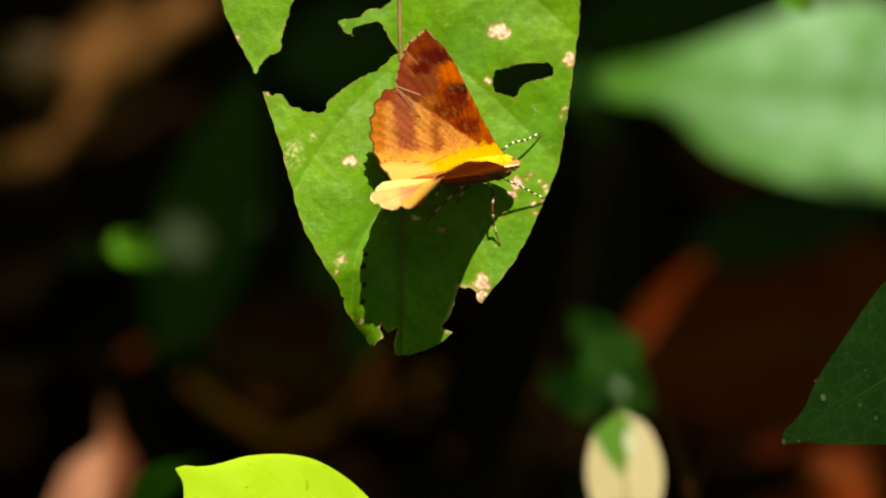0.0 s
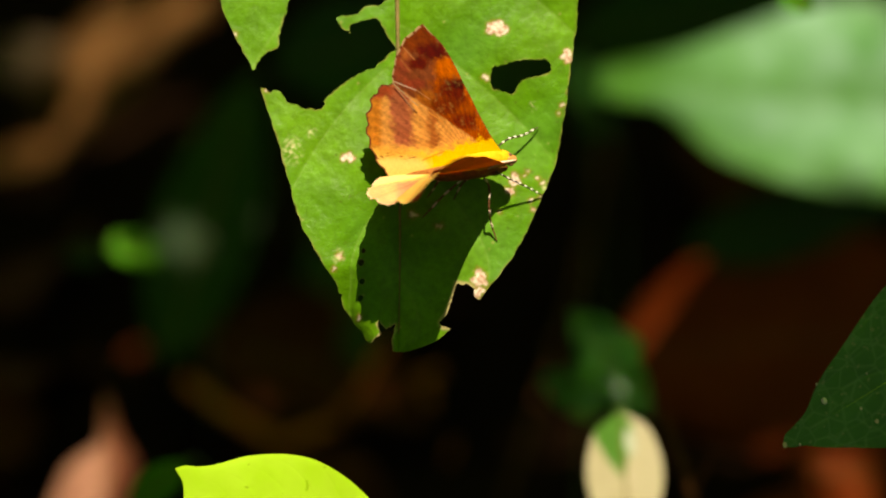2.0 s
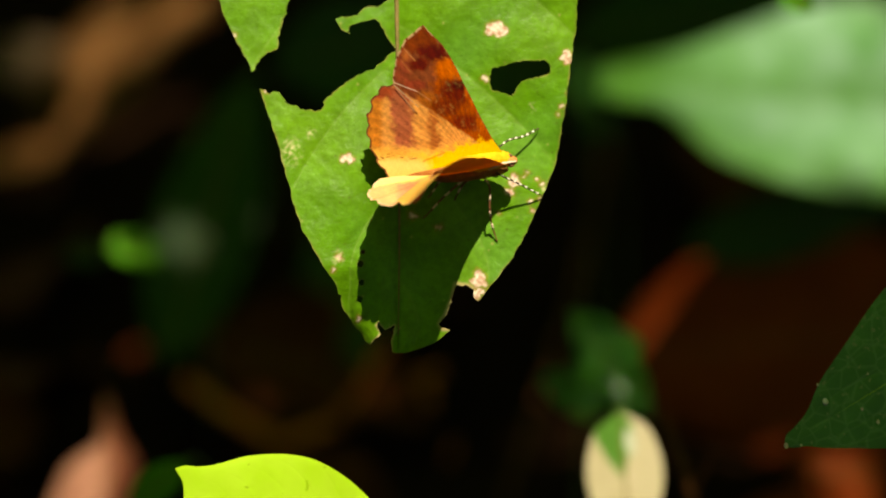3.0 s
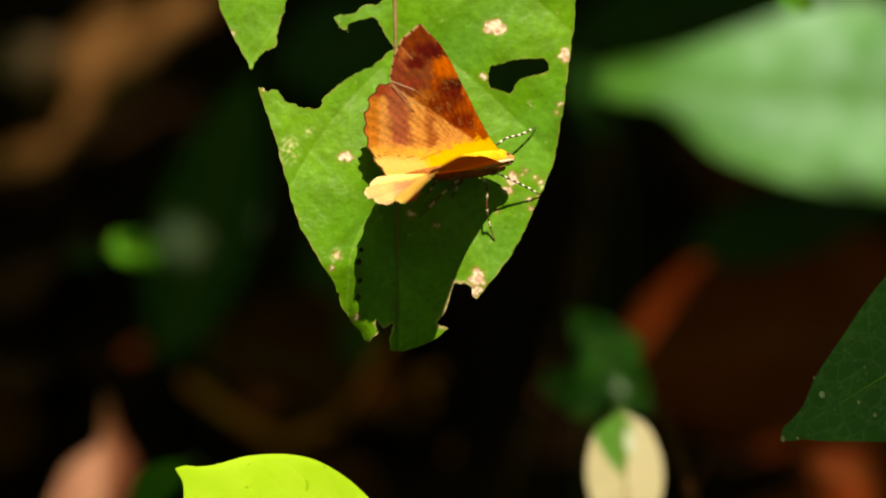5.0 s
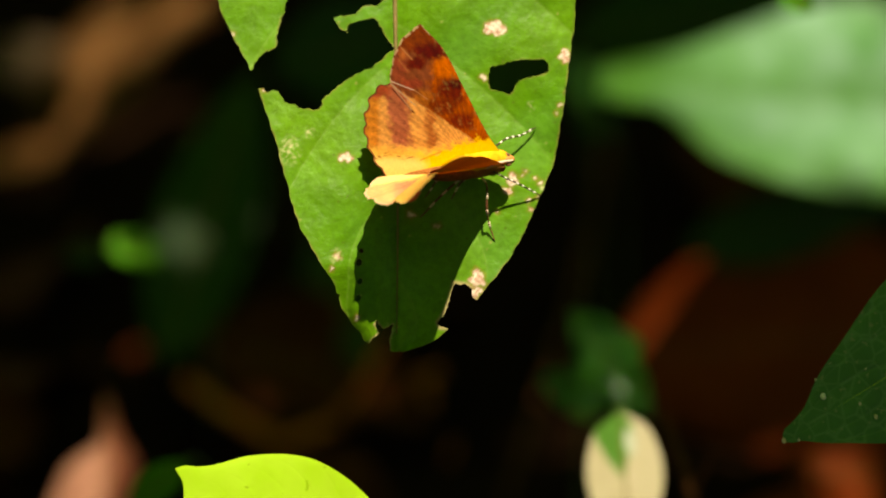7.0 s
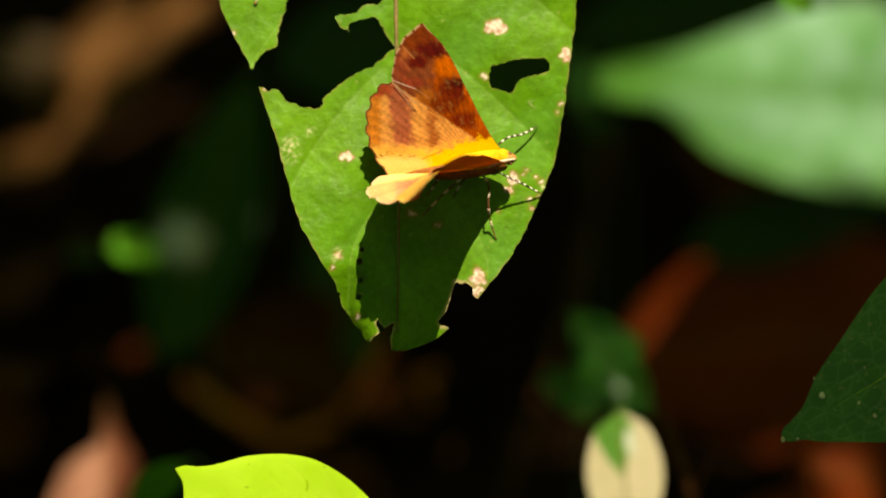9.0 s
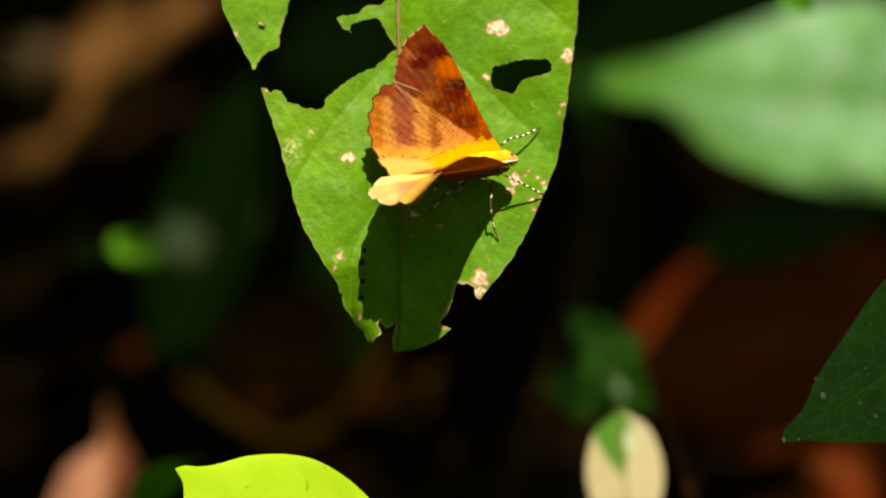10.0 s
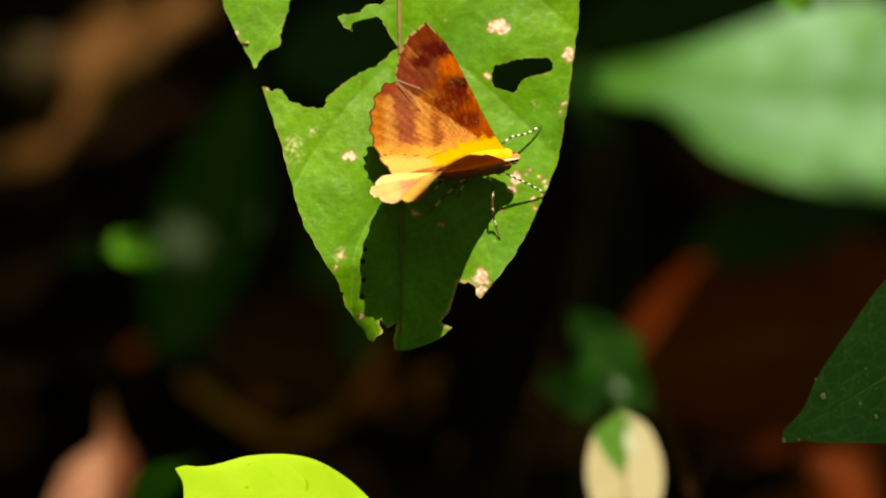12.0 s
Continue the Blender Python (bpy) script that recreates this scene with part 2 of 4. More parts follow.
def curve_through(xs, ys, t):
    xs, ys, t = np.asarray(xs, float), np.asarray(ys, float), np.asarray(t, float)
    slope = np.gradient(ys, xs)
    i = np.clip(np.searchsorted(xs, t, side="right") - 1, 0, len(xs) - 2)
    h = xs[i + 1] - xs[i]
    f = np.clip((t - xs[i]) / h, 0, 1)
    return ((1 + 2 * f) * (1 - f) ** 2 * ys[i] + f * (1 - f) ** 2 * h * slope[i] + f * f * (3 - 2 * f) * ys[i + 1] + f * f * (f - 1) * h * slope[i + 1])


def path_through(points, n):
    """A smooth line of n points through a few."""
    p = np.array([tuple(q) for q in points], float)
    d = np.r_[0, np.cumsum(np.linalg.norm(np.diff(p, axis=0), axis=1))]
    t = np.linspace(0, d[-1], n)
    return np.stack([curve_through(d, p[:, k], t) for k in range(p.shape[1])], 1)


def tube_mesh(name, points, radii, sides=8, n=None, rough=0.0, seed=0):
    n = n or max(6, len(points) * 5)
    c = path_through(points, n)
    r = np.interp(np.linspace(0, 1, n), np.linspace(0, 1, len(radii)), radii)
    rng = np.random.default_rng(seed)
    verts, faces = [], []
    tan = np.gradient(c, axis=0)
    ref = np.array((0.31, 0.17, 0.93))
    for i in range(n):
        t = tan[i] / (np.linalg.norm(tan[i]) + 1e-12)
        a = np.cross(t, ref)
        a /= np.linalg.norm(a) + 1e-12
        b = np.cross(t, a)
        for k in range(sides):
            w = 2 * math.pi * k / sides
            rr = r[i] * (1 + rough * rng.uniform(-1, 1))
            verts.append(c[i] + rr * (math.cos(w) * a + math.sin(w) * b))
    for i in range(n - 1):
        for k in range(sides):
            j = (k + 1) % sides
            faces.append((i * sides + k, i * sides + j, (i + 1) * sides + j, (i + 1) * sides + k))
    faces.append(tuple(reversed(range(sides))))
    faces.append(tuple(range((n - 1) * sides, n * sides)))
    return mesh_of(name, verts, faces)


def egg_mesh(name, a, b, radius, flat=1.0, blunt=0.0, rough=0.0, seed=0, n=18, sides=16):
    """A rounded body from a to b."""
    a, b = np.array(tuple(a), float), np.array(tuple(b), float)
    pts = [a + (b - a) * (1 - math.cos(math.pi * i / (n - 1))) / 2 for i in range(n)]
    ax = (b - a) / np.linalg.norm(b - a)
    s = np.cross(ax, (0, 0, 1.0))
    s /= np.linalg.norm(s)
    u = np.cross(s, ax)
    rng = np.random.default_rng(seed)
    verts, faces = [], []
    for i, c in enumerate(pts):
        f = i / (n - 1)
        r = radius * max(0.02, math.sin(math.pi * f)) ** 0.8 * (1 - blunt * f)
        for k in range(sides):
            w = 2 * math.pi * k / sides
            rr = r * (1 + rough * rng.uniform(-1, 1))
            verts.append(c + rr * (math.cos(w) * s + math.sin(w) * u * flat))
    for i in range(n - 1):
        for k in range(sides):
            j = (k + 1) % sides
            faces.append((i * sides + k, i * sides + j, (i + 1) * sides + j, (i + 1) * sides + k))
    faces.append(tuple(reversed(range(sides))))
    faces.append(tuple(range((n - 1) * sides, n * sides)))
    return mesh_of(name, verts, faces)


def set_uv(me, s, t):
    uv = me.uv_layers.new(name="leaf")
    idx = np.empty(len(me.loops), int)
    me.loops.foreach_get("vertex_index", idx)
    uv.data.foreach_set("uv", np.stack([s[idx], t[idx]], 1).ravel().astype(np.float32))


def set_pattern(me, rgb):
    at_ = me.color_attributes.new("pattern", "FLOAT_COLOR", "POINT")
    at_.data.foreach_set("color", np.c_[rgb, np.ones(len(rgb))].ravel().astype(np.float32))


def blade_mesh(name, neg, pos, bend=0.0, fold=0.0, cup=0.0, wave=0.0, twist=0.0, arc=0.0, seed=0, rows=44, cols=18, ragged=0.0):
    """A leaf blade along +y, facing +z; neg and pos: (distance, half width) pairs of its two margins, in metres."""
    length = max(neg[-1][0], pos[-1][0])
    f = np.linspace(0, 1, rows)
    t = length * (0.5 - 0.5 * np.cos(math.pi * f)) * 0.5 + length * f * 0.5
    wn_ = np.maximum(curve_through(*zip(*neg), t), 1e-5)
    wp_ = np.maximum(curve_through(*zip(*pos), t), 1e-5)
    s = np.linspace(-1, 1, cols * 2 + 1)
    S, T = np.meshgrid(s, t)
    W = np.where(S < 0, wn_[:, None], wp_[:, None])
    rng = np.random.default_rng(seed)
    ph = rng.uniform(0, 6.28, 6)
    if ragged:
        W = W * (1 + ragged * np.abs(S) ** 6 * (np.sin(T / length * 47 + ph[0]) * 0.5 + np.sin(T / length * 91 + ph[1] + S) * 0.5))
    X, Y = S * W, T.copy()
    bow = arc * length * np.sin(math.pi * T / length)
    Z = fold * np.abs(X) + cup * S * S * W
    Z = Z + wave * W / W.max() * (np.sin(T / length * 9 + ph[2] + S) * np.abs(S) ** 2 + 0.5 * np.sin(T / length * 17 + ph[3] - 2 * S) * np.abs(S) ** 3)
    g = twist * (T / length)
    X, Z = X * np.cos(g) - Z * np.sin(g), X * np.sin(g) + Z * np.cos(g)
    X = X + bow
    if bend:
        R = length / bend
        a = T / R
        Y, Z = (R + Z) * np.sin(a), (R + Z) * np.cos(a) - R
    n = cols * 2 + 1
    verts = np.stack([X, Y, Z], -1).reshape(-1, 3)
    i, j = np.meshgrid(np.arange(rows - 1), np.arange(n - 1), indexing="ij")
    q = (i * n + j).ravel()
    faces = np.stack([q, q + 1, q + n + 1, q + n], 1)
    me = mesh_of(name, verts, faces)
    set_uv(me, S.ravel(), (T / length).ravel())
    mid = verts.reshape(rows, n, 3)[:, cols]
    return me, mid


def thick(ob, metres):
    mod = ob.modifiers.new("thickness", "SOLIDIFY")
    mod.thickness, mod.offset = metres, 0
    crisp = ob.modifiers.new("crisp_rim", "EDGE_SPLIT")
    crisp.split_angle = radians(50)
    return ob


def lay(origin, towards, roll=0.0):
    """A pose at origin with +y towards a point and +z facing the viewer's side, then rolled about +y."""
    y = (towards - origin).normalized()
    z = AX @ Vector((0, 0, 1))
    z = (z - y * z.dot(y)).normalized()
    m = Matrix((y.cross(z), y, z)).transposed().to_4x4()
    return Matrix.Translation(origin) @ m @ pose(0, 0, 0, 0, roll, 0)


def simple_profile(length, width, belly=0.45, tip=0.8, seed=0):
    f = np.linspace(0, 1, 9)
    w = width * np.sin(math.pi * f ** (math.log(0.5) / math.log(belly))) ** tip
    return [(float(length * a), float(b)) for a, b in zip(f, w)]


def leaf_thing(name, m, neg, pos, material, label, stalk=None, rib=None, rib_width=0.00025, category="leaf", group="", **shape):
    th = thing(name, m, label, category, group)
    me, mid = blade_mesh("blade", neg, pos, **shape)
    thick(part("blade", me, material, th), 0.00025)
    k = len(mid)
    pts = mid[1:k - 2:4] + np.array((0, 0, 0.00005))
    part("midrib", tube_mesh("midrib", pts, [rib_width * 0.5, rib_width, rib_width * 0.5], 6), rib or MIDRIB, th)
    if stalk is not None:
        inv = m.inverted()
        part("petiole", tube_mesh("petiole", [inv @ p for p in stalk], [rib_width * 1.3, rib_width * 1.8], 7, rough=0.05), STEM, th)
    return th


def scaled(pairs, k):
    return [(a * k, b * k) for a, b in pairs]


# ---- ground: dark forest soil, rough nearby, one sheet to the horizon ----
def build_ground():
    n = 121
    g = np.linspace(-1, 1, n)
    ax = np.sign(g) * (0.9 * np.abs(g) + 300 * np.abs(g) ** 14)
    X, Y = np.meshgrid(ax, ax)
    Y = Y + 0.75
    Z = np.array([[0.012 * noise.fractal(Vector((x * 9, y * 9, 0)), 0.8, 2.0, 4) if abs(x) < 3 and abs(y) < 4 else 0.0 for x, y in zip(rx, ry)] for rx, ry in zip(X, Y)]) - 0.006
    i, j = np.meshgrid(np.arange(n - 1), np.arange(n - 1), indexing="ij")
    q = (i * n + j).ravel()
    me = mesh_of("ground", np.stack([X, Y, Z], -1).reshape(-1, 3), np.stack([q, q + 1, q + n + 1, q + n], 1))
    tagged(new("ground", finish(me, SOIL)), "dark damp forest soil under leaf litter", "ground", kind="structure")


build_ground()


# ---- the sunlit, insect-eaten leaf ----
LEFT_W = [(-505, 0), (-480, 40), (-400, 150), (-250, 275), (-60, 322), (0, 315), (120, 260), (230, 221), (310, 199), (400, 173), (460, 140), (500, 113), (545, 95), (585, 65), (610, 42), (622, 8), (626, 0)]
RIGHT_W = [(-505, 0), (-480, 40), (-400, 150), (-250, 275), (-60, 322), (40, 318), (110, 308), (190, 295), (290, 275), (360, 245), (450, 200), (525, 142), (585, 86), (610, 50), (622, 15), (626, 0)]
BITE_SIDE = [(445, 121), (455, 100), (470, 88), (487, 82), (490, 45), (505, 0), (540, -70), (600, -95), (660, -60), (686, -8), (665, 8), (640, 10), (630, 26), (588, 28), (600, 48), (615, 57), (614, 43), (640, 34), (664, 31), (680, 58), (697, 84), (660, 118), (618, 137), (572, 175), (565, 196), (530, 192), (503, 180), (490, 163), (480, 160), (472, 166), (466, 157), (420, 150), (415, 125)]
BITE_WINDOW = [(864, 142), (864, 130), (868, 118), (873, 112), (878, 116), (900, 109), (925, 103), (950, 101), (968, 103), (973, 112), (972, 122), (965, 130), (945, 132), (925, 137), (915, 146), (910, 158), (903, 164), (885, 160), (870, 157)]
BITE_EDGE = [(803, 500), (825, 503), (837, 509), (833, 518), (843, 528), (880, 540), (850, 590), (792, 580), (779, 579), (775, 570), (785, 556), (797, 526)]
BITE_TIP = [(692, 640), (690, 600), (697, 572), (679, 583), (668, 569), (663, 574), (673, 588), (655, 604), (664, 640)]
BITE_NICK = [(575, 500), (590, 507), (603, 521), (600, 537), (590, 545)]
BITES = [BITE_SIDE, BITE_WINDOW, BITE_EDGE, BITE_TIP, BITE_NICK]
PIN_HOLES = [(640, 446, 4.6), (636, 465, 5.2), (638, 498, 4.8), (634, 527, 4.4)]
SCABS = [(876, 48, 17), (1001, 96, 12), (612, 281, 10), (856, 135, 6), (845, 492, 15), (842, 515, 10), (908, 316, 11), (899, 337, 8), (408, 58, 5), (588, 478, 4), (598, 455, 6), (632, 560, 5), (727, 381, 7), (774, 401, 6), (992, 182, 4), (986, 197, 3), (936, 352, 4), (948, 312, 3), (930, 300, 3), (957, 320, 4), (940, 368, 4), (880, 373, 3), (952, 346, 3), (925, 308, 2.5), (1004, 160, 3), (466, 160, 3)]


# crinkled gloss spots, painted lighter into the blade's colour
PAINTED_GLINTS = [(513, 268, 26), (596, 456, 15), (548, 236, 12), (690, 585, 14), (960, 330, 9), (940, 185, 10)]


def poly_dist(px, py, poly):
    """Signed distance to a polygon, negative inside."""
    d = np.full(px.shape, 1e9)
    inside = np.zeros(px.shape, bool)
    for (ax_, ay), (bx, by) in zip(poly, poly[1:] + poly[:1]):
        ex, ey = bx - ax_, by - ay
        wx, wy = px - ax_, py - ay
        f = np.clip((wx * ex + wy * ey) / (ex * ex + ey * ey), 0, 1)
        d = np.minimum(d, np.hypot(wx - f * ex, wy - f * ey))
        cross_ = (ay > py) != (by > py)
        inside ^= cross_ & (px < ex * (py - ay) / (ey if ey else 1e-9) + ax_)
    return np.where(inside, -d, d)


def ripple(x, y, k):
    return np.sin(x * k + 1.3 * np.sin(y * k * 0.7)) * np.sin(y * k * 1.1 + 1.7 * np.sin(x * k * 0.6))


def leaf_field(x, y):
    """Negative inside the eaten leaf's blade; x to the right, y towards the tip."""
    mid = 700 + 4 * np.sin((y - 80) / 200)
    hw = np.where(x < mid, curve_through(*zip(*LEFT_W), y), curve_through(*zip(*RIGHT_W), y))
    edge = 1.3 * ripple(x, y, 0.12) + 0.15 * ripple(x, y, 0.4)
    f = (np.abs(x - mid) - hw) * 0.85 + edge
    f = np.maximum(f, np.maximum(-500 - y, y - 622))
    for k, poly in enumerate(BITES):
        f = np.maximum(f, -poly_dist(x, y, poly) + 1.1 * ripple(x + 31 * k, y, 0.19) + 1.3 * ripple(x, y + 13 * k, 0.33) + edge * 0.6)
    for cx, cy, r in PIN_HOLES:
        f = np.maximum(f, r - np.hypot(x - cx, (y - cy) * 0.85) + edge)
    return f


def leaf_relief(x, y):
    """Height of the blade's face over its mean plane, in leaf units."""
    s = (x - 700) / 320
    w = np.where(x < 700, curve_through(*zip(*LEFT_W), y), curve_through(*zip(*RIGHT_W), y))
    t = np.abs(x - 700) / np.maximum(w, 20)
    lane = (y - np.where(x < 700, 105, 40) - 240 * t ** 1.1) / 225
    z = -np.where(x < 700, 12, 26) * np.abs(s) ** 1.5 - 24 * np.sin((y - 100) / 260) * s
    z = z + 9 * np.abs(np.sin(math.pi * lane)) * np.minimum(t * 4, 1) - 4 * np.exp(-(t / 0.05) ** 2)
    z = z - 0.42 * np.logaddexp(0, (y - 474) / 5) * 5 * np.clip((668 - x) / 50, 0, 1)
    z = z + 1.2 * ripple(x, y, 0.04) + 0.35 * ripple(x + 50, y, 0.11) + 0.12 * ripple(x, y + 20, 0.2)
    return z


def leaf_point(x, y, lift=0.0):
    """Leaf-frame place over the blade; x, y as in leaf_field, lift in leaf units."""
    z = float(leaf_relief(np.array([float(x)]), np.array([float(y)]))[0]) + lift
    return Vector(((x - 700) * U, (300 - y) * U / math.cos(radians(TILT)), z * U))


# ---- the broad hazy leaf's plan ----
BROAD_UP = [(0, 26), (70, 42), (140, 60), (240, 94), (340, 134), (480, 184), (600, 205), (760, 160), (900, 70), (980, 0)]
BROAD_LOW = [(0, 26), (70, 38), (120, 37), (160, 48), (200, 71), (230, 97), (270, 120), (340, 141), (440, 160), (600, 168), (760, 140), (900, 60), (980, 0)]
BROAD_D = 0.735
BROAD_POSE = lay(at(1058, 142, BROAD_D), at(1158, 152, BROAD_D + 0.007), -8)

# ---- canopy: unseen leaves added overhead to shade the forest floor, with aimed sun gaps ----
LIT = [(at(u, v, 0.5), 0.0065) for u in range(400, 1021, 62) for v in range(-250, 611, 60) if abs(u - 700) < 330 - max(0, v - 150) * 0.55]
LIT += [(at(u, v, 0.5), 0.007) for u, v in ((350, 850), (430, 850), (520, 850), (600, 880), (500, 960), (640, 960))]
for f in np.arange(0.02, 0.72, 0.04):
    hi, lo = np.interp(f * 980, *zip(*BROAD_UP)), np.interp(f * 980, *zip(*BROAD_LOW))
    for w in np.arange(-hi + (82 if f < 0.2 else 72 if f < 0.42 else 56), lo - (80 if f < 0.35 else 104), 38) if hi + lo > 130 else [0.0]:
        if 0.32 < f < 0.62 and -90 < w < 0:
            continue
        LIT.append((BROAD_POSE @ Vector((float(w) * K * BROAD_D, f * 980 * K * BROAD_D, 0.0015)), 0.006 if hi + lo > 130 else 0.002))
LIT += [(at(u, v, 0.58), 0.008) for u, v in ((1105, 760), (1090, 830), (1140, 830), (1110, 900))]
LIT += [(at(105, 870, 0.70), 0.008), (at(238, 440, 0.702), 0.001), (at(336, 428, 0.763), -0.0010), (at(235, 625, 0.82), 0.0), (at(1405, 5, 0.6), 0.002)]
LIT += [(at(u, v, d), r) for u, v, d, r in ((20, 298, 0.897, 0.0), (75, 282, 0.893, -0.001), (112, 228, 0.891, 0.0), (142, 170, 0.895, 0.001), (202, 105, 0.9, 0.002), (268, 55, 0.905, 0.003), (340, 12, 0.909, 0.002))]
LIT += [(at(1045, 612, 0.637), -0.0015), (at(1142, 690, 0.632), -0.0015)]
LIT += [(at(u, v, 0.8), -0.003) for u, v in ((430, 748), (520, 770), (640, 732), (730, 680))]
LIT += [(at(70, 104, 0.915), 0.001), (at(150, 85, 0.907), -0.001), (at(215, 30, 0.912), -0.002)]
LIT += [(at(u, v, 0.722), 0.0) for u, v in ((1465, 845), (1510, 835), (1550, 860))]


def build_canopy():
    rng = np.random.default_rng(11)
    sd = np.array(SUN_DIR)
    lit = np.array([tuple(p) for p, _ in LIT])
    rad = np.array([r for _, r in LIT])
    centre = np.array((0.0, 0.62, 0.15))
    verts, faces = [], []
    ring = [(math.cos(a) * (0.5 + 0.06 * math.cos(2 * a)), math.sin(a) * 1.0) for a in np.linspace(0, 2 * math.pi, 9)[:-1]]
    for spread, count in ((0.2, 14000), (0.34, 1500), (1.3, 1900), (3.5, 1700)):
        for _ in range(count):
            h = rng.uniform(0.5, 0.9) if spread < 0.3 else rng.uniform(0.95, 1.7) if spread < 1 else rng.uniform(1.0, 2.4)
            off = rng.uniform(-spread, spread, 2)
            c = centre + sd * (h / sd[2]) + np.array((off[0], off[1], 0))
            size = rng.uniform(0.006, 0.016) if spread < 0.3 else rng.uniform(0.022, 0.05) if spread < 1 else rng.uniform(0.04, 0.08) * (1 if spread < 2 else 1.8)
            rel = lit - c
            miss = np.linalg.norm(rel - np.outer(rel @ sd, sd), axis=1)
            if np.any(miss < rad + size * 0.85):
                continue
            nrm = Vector(tuple(rng.normal(0, 0.45, 2)) + (1.0,)).normalized()
            q = nrm.to_track_quat("Z", "Y").to_matrix() @ Matrix.Rotation(rng.uniform(0, 6.28), 3, "Z")
            o = len(verts)
            verts.append(tuple(Vector(c) - nrm * size * 0.15))
            for x, y in ring:
                verts.append(tuple(Vector(c) + q @ Vector((x * size, y * size, 0))))
            faces += [(o, o + 1 + k, o + 1 + (k + 1) % 8) for k in range(8)]
    me = mesh_of("crown", verts, faces)
    set_uv(me, np.zeros(len(verts)) + 0.5, np.zeros(len(verts)))
    # trunk and limbs are added out of view to carry the shading leaves
    foot = Vector((0.95, 1.5, -0.02))
    th = thing("added_shade_tree", Matrix.Translation(foot), "unseen small forest tree with a dense leafy crown, added for shade", "tree")
    top = Vector((0.3, 0.85, 1.9))
    trunk = [Vector((0, 0, 0)), Vector((-0.03, -0.05, 0.6)), Vector((-0.2, -0.3, 1.2)), top - foot]
    part("trunk", tube_mesh("trunk", trunk, [0.035, 0.026, 0.018, 0.01], 10, 30, 0.06), TWIG, th)
    for k in range(9):
        a = Vector(path_through(trunk, 12)[5 + k % 6].tolist())
        b = Vector((rng.uniform(-1.2, 1.2), rng.uniform(0.75, 2.0), rng.uniform(1.5, 2.3))) - foot
        part("limb", tube_mesh("limb", [a, (a + b) / 2 + Vector((0, 0, 0.12)), b], [0.012, 0.007, 0.003], 7, 14, 0.08, k), TWIG, th)
    hold = LEAF_FRAME @ leaf_point(640, -720, -180) - foot
    part("hanging_twig", tube_mesh("hanging_twig", [hold, hold + Vector((-0.03, 0.05, 0.05)), hold + Vector((-0.05, 0.16, 0.4)), hold + Vector((0.02, 0.15, 0.9)), top - foot], [0.0012, 0.0016, 0.0025, 0.004], 8, 30, 0.05), TWIG, th)
    for v in me.vertices:
        v.co -= foot
    crown = part("crown", me, CROWN, th, "dense small green leaves")
    crown["kind"] = "stuff"


build_canopy()


